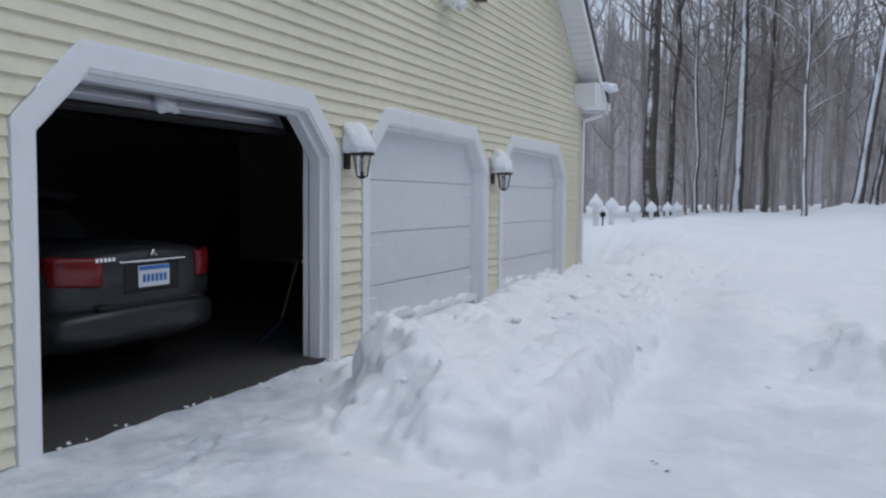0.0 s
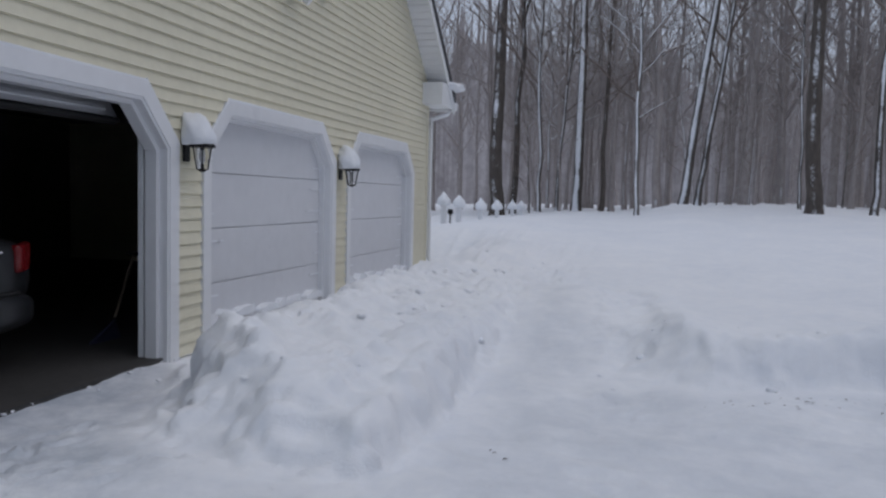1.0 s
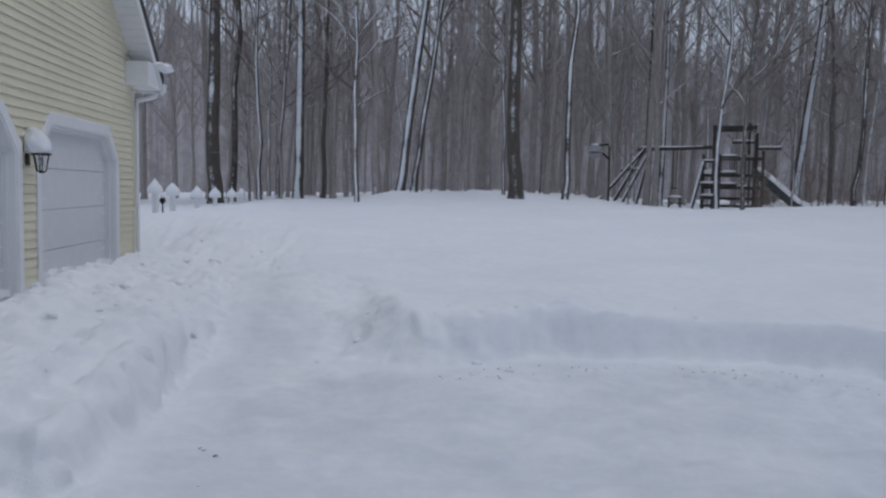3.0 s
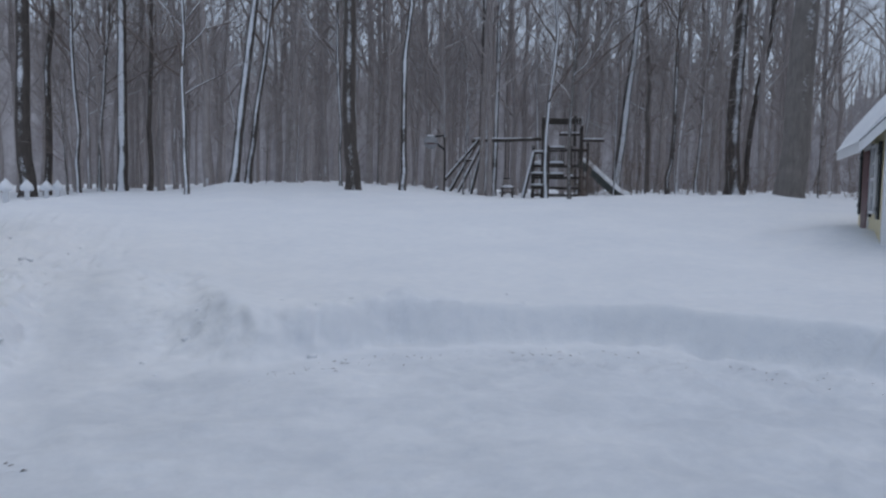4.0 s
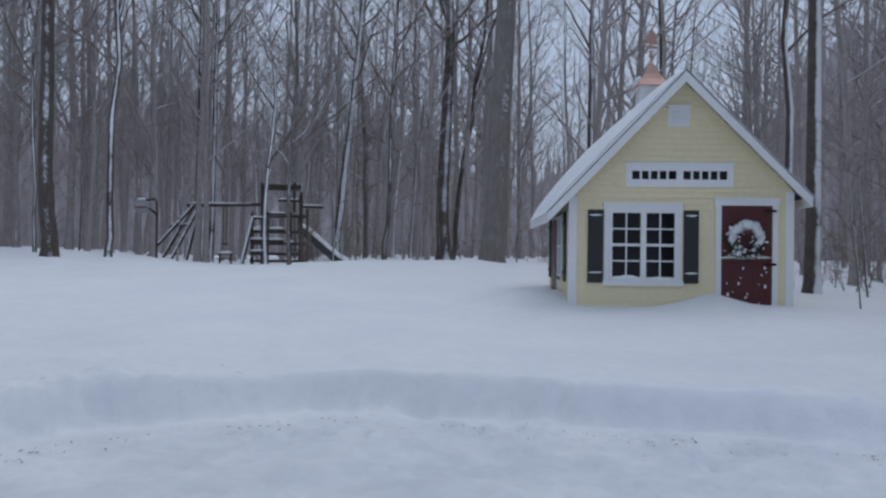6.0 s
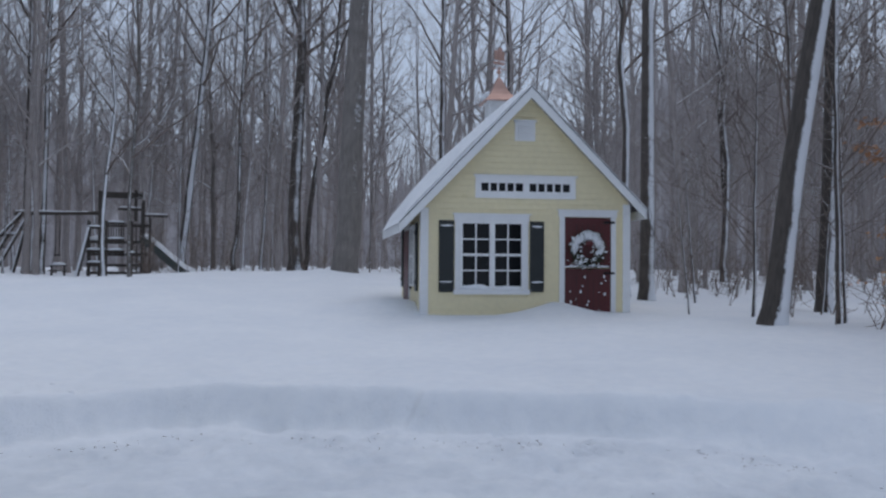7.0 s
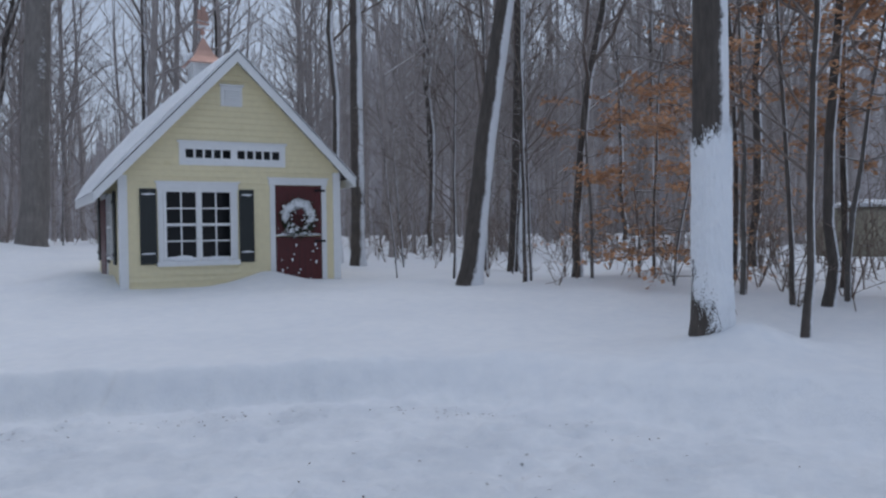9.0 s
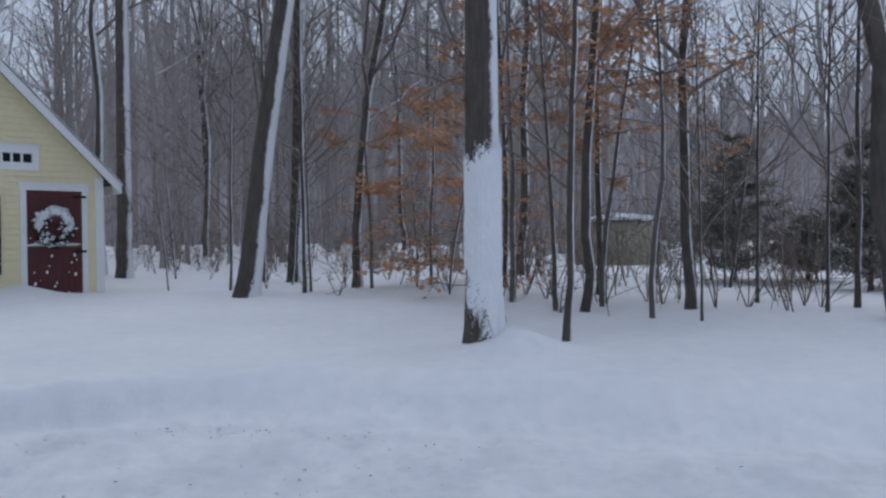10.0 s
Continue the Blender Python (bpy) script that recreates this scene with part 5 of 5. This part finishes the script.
# the great tree by the drive, with snow plastered up its windward side
KINDS["smooth"] = [Kind(61, bare_bark, h=21, r=0.2, first=0.45, limbs=20)]
tree(14.4, 17.0, 0.34, 2.7, "smooth", "massive smooth grey-brown tree trunk at the wood edge")
KINDS["great"] = [Kind(51, bark, h=21, r=0.2, first=0.42, limbs=20, sway=0.0)]
great = tree(7.41, 0.54, 0.160, 0.0, "great", "large dark tree with snow plastered up its trunk")
shell, quads_list = [], []
na, nz = 120, 230
for i in range(nz):
    z = 0.06 + 2.05 * i / (nz - 1)
    for j in range(na):
        a = radians(-84 - 172 * j / (na - 1))
        edge = min(j, na - 1 - j) / na
        r = 0.165 * (1 + 0.30 * max(0, 0.62 - z)) + 0.003 + 0.022 * min(1, edge * 7) * (0.6 + 0.5 * noise.noise((a * 3, z * 5, 1)) + 0.4 * noise.noise((a * 9, z * 17, 4)))
        shell.append((r * math.cos(a), r * math.sin(a), z))
for i in range(nz - 1):
    for j in range(na - 1):
        z, k = 0.06 + 2.05 * i / (nz - 1), j / na
        n1 = 0.55 * noise.noise((k * 9, z * 5, 5)) + 0.35 * noise.noise((k * 30, z * 12, 8)) + 0.3 * noise.noise((k * 80, z * 42, 2))
        top_z = 1.84 - 0.34 * max(0, k - 0.35) + 0.16 * max(0, 0.2 - k) + 0.20 * n1 + 0.12 * noise.noise((k * 110, z * 30, 3))
        low_z = 0.12 + 1.05 * max(0, k - 0.36) ** 1.2 + 0.40 * n1 + 0.35 * noise.noise((k * 150, z * 70, 6))
        if low_z < z < top_z and k < 0.93 + 0.1 * n1:
            quads_list.append((i * na + j, i * na + j + 1, (i + 1) * na + j + 1, (i + 1) * na + j))
o = new("plastered_snow", raw_mesh("plastered_snow", shell, np.array(quads_list), snow))
o.parent = great
o.matrix_parent_inverse = great.matrix_basis.inverted() @ pose(7.41, 0.54, ground_at(7.41, 0.54))

# thin saplings scattered through the edge of the wood
srs = np.random.RandomState(77)
for k in range(26):
    if k < 12:
        az_, r0 = radians(srs.uniform(62, 104)), srs.uniform(13.5, 21)
    else:
        az_, r0 = radians(srs.uniform(-9, 42)), srs.uniform(27, 33)
    tree(r0 * math.sin(az_), r0 * math.cos(az_), srs.uniform(0.014, 0.034), srs.normal(0, 3), "sapling", None, srs.uniform(0.5, 1.1))

# a looser second rank behind the edge of the north wood, haze painted into its bark
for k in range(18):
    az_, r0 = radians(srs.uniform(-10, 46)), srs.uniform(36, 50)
    back = tree(r0 * math.sin(az_), r0 * math.cos(az_), srs.choice((0.07, 0.09, 0.12)) * srs.uniform(0.85, 1.15), srs.normal(0, 2.5), "slim", "bare tree paled by painted haze, standing back among the others in the wood")
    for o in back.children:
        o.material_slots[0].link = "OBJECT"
        o.material_slots[0].material = hazed_bark

# young beeches that keep their rust-brown leaves
def beech(x, y, h, seed, n_leaves, low=0.15, high=0.9):
    rs = np.random.RandomState(seed)
    ob = thing("beech", pose(x, y, ground_at(x, y)), "young beech holding dry rust-brown leaves in winter", "tree", "beeches")
    r = 0.012 + h * 0.006
    pts = limb(rs, (0, 0, -0.2), (0.03, 0, 1), h + 0.2, r, 8, 7, 0.1, 0.05, 0.01)
    br, spots = [], []
    for k in range(int(9 + h * 3)):
        f = rs.uniform(low, high)
        p = pts[0][int(f * 8)]
        az_ = rs.uniform(0, 6.28)
        L = h * rs.uniform(0.18, 0.42) * (1.2 - f) + 0.4
        b = limb(rs, p, (math.cos(az_), math.sin(az_), 0.18), L, 0.011, 6, 4, -0.05, 0.12, 0.003)
        br.append(b)
        for j in range(5):
            q = b[0][rs.randint(2, 7)]
            d = np.array([math.cos(az_ + rs.normal(0, 0.8)), math.sin(az_ + rs.normal(0, 0.8)), rs.normal(0, 0.12)])
            c = limb(rs, q, d, L * rs.uniform(0.2, 0.45), 0.005, 3, 3, 0, 0.15, 0.002)
            br.append(c)
            spots.append(c[0])
    for name, data in (("trunk", [pts]), ("crown", br)):
        o = new(name, raw_mesh(name, *tubes(data), bark_pale if name == "trunk" else twig_bark))
        o.parent = ob
    V, F = [], []
    for k in range(n_leaves):
        s = spots[rs.randint(len(spots))]
        p = s[rs.randint(0, 4)] + rs.normal(0, 0.07, 3) * (1, 1, 0.4)
        a = rs.uniform(0, 6.28)
        u = np.array([math.cos(a), math.sin(a), rs.normal(-0.3, 0.3)]) * rs.uniform(0.032, 0.058)
        w = np.array([-math.sin(a), math.cos(a), rs.normal(0, 0.5)]) * rs.uniform(0.02, 0.034)
        V += [p, p + u * 0.9 + w, p + u * 2, p + u * 0.9 - w]
        F.append((4 * k, 4 * k + 1, 4 * k + 2, 4 * k + 3))
    o = tagged(new("leaves", raw_mesh("leaves", np.array(V), np.array(F), dead_leaf, False)), "dry rust-brown leaves", kind="stuff")
    o.parent = ob


for row in ((12.2, 0.55, 5.6, 1, 2600, 0.42, 0.9), (11.9, -0.75, 5.2, 2, 1800, 0.45, 0.85), (15.2, 2.2, 4.4, 3, 2000), (14.6, 3.2, 3.6, 4, 1200), (17.0, 1.4, 4.8, 5, 1500), (10.6, -1.3, 5.0, 6, 900, 0.6, 0.85), (13.2, 1.6, 2.6, 7, 800)):
    beech(*row)

# young pines
def pine(x, y, h, spread, seed):
    rs = np.random.RandomState(seed)
    ob = thing("pine", pose(x, y, ground_at(x, y)), "young dark green pine dusted with snow", "pine tree", "young pines")
    o = new("trunk", raw_mesh("trunk", *tubes([limb(rs, (0, 0, -0.2), (0, 0, 1), h, 0.05, 6, 7, 0, 0.02, 0.01)]), bark))
    o.parent = ob
    br, V, F = [], [], []
    z = 0.2
    while z < h * 0.97:
        reach = spread * (1 - z / h) ** 0.8 + 0.08
        for k in range(rs.randint(6, 9)):
            a = rs.uniform(0, 6.28)
            L = reach * rs.uniform(0.65, 1.15)
            b = limb(rs, (0, 0, z), (math.cos(a), math.sin(a), 0.3), L, 0.012, 5, 4, 0.1, 0.1, 0.004)
            br.append(b)
            for j in range(int(18 + 46 * L)):
                g = rs.uniform(0.2, 1.0) * 5
                i = min(int(g), 4)
                p = b[0][i] * (1 - (g - i)) + b[0][i + 1] * (g - i) + rs.normal(0, 0.07 * L + 0.02, 3) * (1, 1, 0.45)
                for q in range(5):
                    d = rs.normal(0, 1, 3) * (1, 1, 0.6) + np.array([math.cos(a), math.sin(a), 0.5])
                    d *= rs.uniform(0.07, 0.13) / np.linalg.norm(d)
                    e = np.cross(d, (0.3, 0.2, 1))
                    e *= 0.009 / (np.linalg.norm(e) + 1e-9)
                    n0 = len(V)
                    V += [p - e, p + e, p + d + e * 0.4, p + d - e * 0.4]
                    F.append((n0, n0 + 1, n0 + 2, n0 + 3))
        z += h * rs.uniform(0.05, 0.075)
    o = new("crown", raw_mesh("crown", *tubes(br), twig_bark))
    o.parent = ob
    o = tagged(new("needles", raw_mesh("needles", np.array(V), np.array(F), needles, False)), "dark green needles", kind="stuff")
    o.parent = ob


pine(17.6, -3.75, 3.1, 1.45, 1)
pine(14.6, -5.3, 2.7, 1.2, 2)
pine(17.6, -5.2, 1.3, 0.8, 3)
pine(15.6, -6.4, 3.6, 1.3, 4)

# undergrowth: thin shrubs in the snow at the wood's edge
rs = np.random.RandomState(8)
shrub_parts = []
for k in range(500):
    if k < 360:
        a = radians(rs.uniform(58, 118))
        r0 = rs.uniform(16.5 if a < 1.2 else 13 if a < 1.5 else 10.5, 30)
    else:
        a, r0 = radians(rs.uniform(26, 58)), rs.uniform(27, 42)
    x, y = r0 * math.sin(a), r0 * math.cos(a)
    if abs(x - 12.8) < 4.5 and abs(y - 10) < 4.5:
        continue
    z = ground_at(x, y)
    for j in range(rs.randint(1, 5)):
        az_ = rs.uniform(0, 6.28)
        h = rs.uniform(0.4, 2.3)
        b = limb(rs, (x, y, z - 0.05), (0.35 * math.cos(az_), 0.35 * math.sin(az_), 1), h, 0.004 + h * 0.003, 4, 4, 0, 0.14, 0.003)
        shrub_parts.append(b)
        for i in range(rs.randint(2, 9)):
            d = rs.normal(0, 1, 3) + (0, 0, 0.5)
            shrub_parts.append(limb(rs, b[0][rs.randint(1, 5)], d / np.linalg.norm(d), h * rs.uniform(0.25, 0.6), 0.006, 3, 3, 0.1, 0.2, 0.003))
tagged(new("undergrowth", raw_mesh("undergrowth", *tubes(shrub_parts), shrub_bark)), "thin bare shrubs and seedlings poking through snow", "shrubs", kind="stuff")

# the deep wood: many bare trees behind one another, their bark lightened as haze
def far_kind(seed, h, r, limbs, twigs):
    trunk, crown = grow(seed, h, r, first=0.18, limbs=limbs, twigs=twigs, fine=0, trunk_sides=5, thick=1.0, sway=0.1)
    slim_crown = [(p[::2] if len(p) > 4 else p, q[::2] if len(q) > 4 else q, 3) for p, q, _ in crown]
    slim_trunk = [(p[::2], q[::2], s) for p, q, s in trunk]
    return tubes(slim_trunk + slim_crown)


far_kinds = [far_kind(41, 17, 0.13, 26, 5), far_kind(42, 15, 0.09, 26, 5), far_kind(43, 19, 0.17, 24, 6), far_kind(44, 11, 0.055, 24, 5)]
rs = np.random.RandomState(5)
V, F, at = [], [], 0
made = 0
while made < 640:
    a = radians(rs.uniform(-28, 128))
    r0 = math.sqrt(rs.uniform(18 ** 2, 98 ** 2)) if rs.rand() < 0.6 else rs.uniform(18, 60)
    deg = math.degrees(a)
    near = 29 if deg < 24 else 37 if deg < 33 else 30 if deg < 44 else 24 if deg < 62 else 19.5
    if r0 < near + rs.uniform(0, 3):
        continue
    if deg > 93 and (r0 < 34 or rs.rand() < 0.4) or deg > 84 and 20 < r0 < 29:
        continue
    if 43 < deg < 57 and rs.rand() < 0.55 or deg >= 60 and rs.rand() < 0.12:
        continue
    x, y = r0 * math.sin(a), r0 * math.cos(a)
    v, f = far_kinds[rs.choice(4, p=(0.3, 0.3, 0.15, 0.25))]
    t, s, sh = rs.uniform(0, 6.28), rs.uniform(0.8, 1.25), rs.normal(0, 0.035, 2)
    c, q = math.cos(t) * s, math.sin(t) * s
    w = np.column_stack([v[:, 0] * c - v[:, 1] * q + v[:, 2] * sh[0] + x, v[:, 0] * q + v[:, 1] * c + v[:, 2] * sh[1] + y, v[:, 2] * s * rs.uniform(0.85, 1.1) + ground_at(x, y)])
    V.append(w)
    F.append(f + at)
    at += len(w)
    made += 1
tagged(new("deep_wood", raw_mesh("deep_wood", np.concatenate(V), np.concatenate(F), hazed_bark)), "deep bare winter wood paled by painted haze, with snow on its trunks", "woods", kind="stuff")

# two plain belts of distance behind the wood, painted haze grey-brown, with a ragged line of tree tops
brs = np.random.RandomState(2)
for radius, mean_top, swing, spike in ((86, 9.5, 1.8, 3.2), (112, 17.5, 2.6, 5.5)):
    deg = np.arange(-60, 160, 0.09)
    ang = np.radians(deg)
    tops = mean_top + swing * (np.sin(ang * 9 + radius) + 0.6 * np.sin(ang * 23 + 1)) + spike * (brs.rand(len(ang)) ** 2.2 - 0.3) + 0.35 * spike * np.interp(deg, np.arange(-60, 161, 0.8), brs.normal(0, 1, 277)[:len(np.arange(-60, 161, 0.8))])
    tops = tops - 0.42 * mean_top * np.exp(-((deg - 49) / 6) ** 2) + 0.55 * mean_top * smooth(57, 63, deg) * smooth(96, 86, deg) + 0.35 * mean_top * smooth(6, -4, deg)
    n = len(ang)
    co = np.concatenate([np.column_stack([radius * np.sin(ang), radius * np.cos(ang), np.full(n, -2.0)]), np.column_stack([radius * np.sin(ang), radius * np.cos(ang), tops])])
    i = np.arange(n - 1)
    tagged(new("backdrop", raw_mesh("backdrop", co, np.stack([i, i + 1, i + 1 + n, i + n], -1), backdrop_mat, False)), "distant woodland with grey-brown haze painted in", "woods", kind="structure")

# ---- clods of snow thrown up on the berm and along the doors ----
rs = np.random.RandomState(12)
ball = bmesh.new()
bmesh.ops.create_icosphere(ball, subdivisions=1, radius=1)
unit = np.array([v.co[:] for v in ball.verts])
tri = np.array([[v.index for v in f.verts] for f in ball.faces])
ball.free()
V, F = [], []
for k in range(430):
    if k < 200:
        x, y = rs.uniform(-3.6, -0.95), rs.uniform(4.9, 13)
    elif k < 310:
        s = STARTS[rs.randint(1, 3)]
        x, y = WALL + abs(rs.normal(0, 0.12)) - 0.03, s + rs.uniform(0, OPEN_W)
    elif k < 370:
        x, y = WALL + rs.normal(0.02, 0.06), rs.uniform(3.05, 5.9)
    else:
        x, y = rs.uniform(-0.5, 3.2), rs.uniform(5.8, 7.2)
    r = rs.uniform(0.015, 0.06) * (1 if k < 370 else 0.6)
    if 310 <= k < 370:
        r *= 0.4
    if (k < 200 or k >= 310) and k % 4:
        continue
    p = unit * (1 + rs.normal(0, 0.2, (len(unit), 1))) * r * (rs.uniform(0.8, 1.5), 1, 0.65)
    V.append(p + (x, y, max(ground_at(x, y), 0.02) - r * 0.1))
    F.append(tri + len(unit) * (len(V) - 1))
n_at = sum(len(p) for p in V)
big = bmesh.new()
bmesh.ops.create_icosphere(big, subdivisions=3, radius=1)
unit3 = np.array([v.co[:] for v in big.verts])
tri3 = np.array([[v.index for v in f.verts] for f in big.faces])
big.free()
for k in range(60):
    if k < 10:
        # on the near end and flank of the berm
        t = rs.rand()
        x, y = -2.75 + 1.8 * t + rs.normal(0, 0.12), 4.45 - 1.25 * t + abs(rs.normal(0, 0.35))
    elif k < 52:
        x, y = rs.uniform(-3.2, -1.3), rs.uniform(5.6, 10.5)
    else:
        x, y = rs.uniform(-0.1, 2.2), rs.uniform(6.2, 6.9)
    r = rs.uniform(0.03, 0.06) * (0.3 if k < 10 else 1 if k < 52 else 0.6)
    k1 = np.array([noise.noise(Vector(u) * 1.6 + Vector((k, 0, 0))) for u in unit3])
    p = unit3 * (1 + 0.35 * k1[:, None]) * r * (rs.uniform(0.9, 1.5), rs.uniform(0.9, 1.5), 0.7)
    V.append(p + (x, y, ground_at(x, y) - r * 0.45))
    F.append(tri3 + n_at)
    n_at += len(p)
tagged(new("snow_clods", raw_mesh("snow_clods", np.concatenate(V), np.concatenate(F), snow)), "loose clods of shovelled snow on the berm", "snow", kind="stuff")

# ---- leaf litter blown along the foot of the snow bank ----
rs = np.random.RandomState(3)
V, F = [], []
toe = [(0.4, 5.65), (1.2, 6.0), (2.5, 6.1), (3.3, 5.9), (4.4, 4.85), (5.1, 3.75), (5.75, 2.75), (5.9, 1.9), (5.6, 0.4)]
for k in range(260):
    if k < 190:
        j = rs.randint(0, len(toe) - 1)
        t = rs.rand()
        x, y = (np.array(toe[j]) * (1 - t) + np.array(toe[j + 1]) * t) * (0.985 - abs(rs.normal(0, 0.025)))
    elif k < 250:
        x, y = rs.uniform(3.2, 5.2), rs.uniform(-1.8, 2.6)
    else:
        x, y = rs.uniform(-0.85, -0.4), rs.uniform(2.2, 4.2)
    z = ground_at(x, y) + 0.004
    a, s = rs.uniform(0, 6.28), rs.uniform(0.004, 0.012)
    n0 = len(V)
    for u, v, w in ((-1.6, 0, 0), (0, -0.7, 0.3), (1.6, 0, 0.1), (0, 0.7, 0.35)):
        V.append((x + s * (u * math.cos(a) - v * math.sin(a)), y + s * (u * math.sin(a) + v * math.cos(a)), z + s * w))
    F.append((n0, n0 + 1, n0 + 2, n0 + 3))
tagged(new("leaf_litter", raw_mesh("leaf_litter", np.array(V), np.array(F), leaf_litter, False)), "scattered dark dead leaves on packed snow", "leaves", kind="stuff")

# ---- siding boards, course by course ----
def board(name, u0a, u0b, u1a, u1b, z, e, to3, mat, parent, lip=0.026):
    """One lapped board; a and b: its ends at the foot and at the top edge."""
    bm = bmesh.new()
    p = [to3(u0a, z, lip), to3(u1a, z, lip), to3(u1b, z + e, 0.004), to3(u0b, z + e, 0.004), to3(u0a, z, 0.0), to3(u1a, z, 0.0), to3(u1b, z + e, 0.0), to3(u0b, z + e, 0.0)]
    v = [bm.verts.new(c) for c in p]
    for f in ((0, 1, 2, 3), (5, 4, 7, 6), (4, 5, 1, 0), (3, 2, 6, 7), (4, 0, 3, 7), (1, 5, 6, 2)):
        bm.faces.new([v[k] for k in f])
    bmesh.ops.recalc_face_normals(bm, faces=bm.faces[:])
    return part(name, bm, mat, parent)


E_ = 0.107
z = 0.0
while z < EAVE + HALF * PITCH - 0.15:
    if z + E_ * 0.5 < OPEN_H + TRIM - 0.02:
        slope = [max(0.0, v - (OPEN_H - CUT + TRIM * 0.414)) for v in (z, z + E_)]
        ends = [MID - HALF] + [k for s in STARTS for k in (s - TRIM, s + OPEN_W + TRIM)] + [14.06]
        for k in range(0, 8, 2):
            a, b = ends[k], ends[k + 1]
            la = [a - q * (k > 0) + 0.01 for q in slope]
            lb = [b + q * (k < 6) - 0.01 for q in slope]
            board("siding_board", la[0], la[1], lb[0], lb[1], z, E_, on_wall, cream_siding, garage)
    else:
        g = [min(HALF - 0.08, HALF - (v - EAVE) / PITCH) for v in (z, z + E_)]
        board("siding_board", MID - g[0], MID - max(g[1], 0.02), MID + g[0], MID + max(g[1], 0.02), z, E_, on_wall, cream_siding, garage)
    z += E_
E_ = 0.10
z = 0.25
while z < RIDGE_Z - 0.2:
    def left(v):
        return max(0.10, RIDGE_U - (RIDGE_Z - v) / 1.06)
    def right(v):
        return min(SW - 0.10, RIDGE_U + (RIDGE_Z - v) / 1.0)
    cuts = []
    if 0.86 < z + E_ / 2 < 2.26:
        cuts.append((0.58, 1.84))
    if z + E_ / 2 < 2.34:
        cuts.append((2.41, 3.40))
    if 2.53 < z + E_ / 2 < 2.92:
        cuts.append((0.93, 2.67))
    if 3.53 < z + E_ / 2 < 3.86:
        cuts.append((1.61, 1.95))
    edges = [None] + [c for pair in cuts for c in pair] + [None]
    for k in range(0, len(edges), 2):
        a, b = edges[k], edges[k + 1]
        board("clapboard", left(z) if a is None else a, left(z + E_) if a is None else a, right(z) if b is None else b, right(z + E_) if b is None else b, z, E_, on_front, yellow_siding, shed, 0.024)
    if z < gable(0) - 0.1:
        board("clapboard", 0.10, 0.10, SD - 0.1, SD - 0.1, z, E_, lambda u, v, d: (-d, u, v), yellow_siding, shed, 0.014)
    z += E_
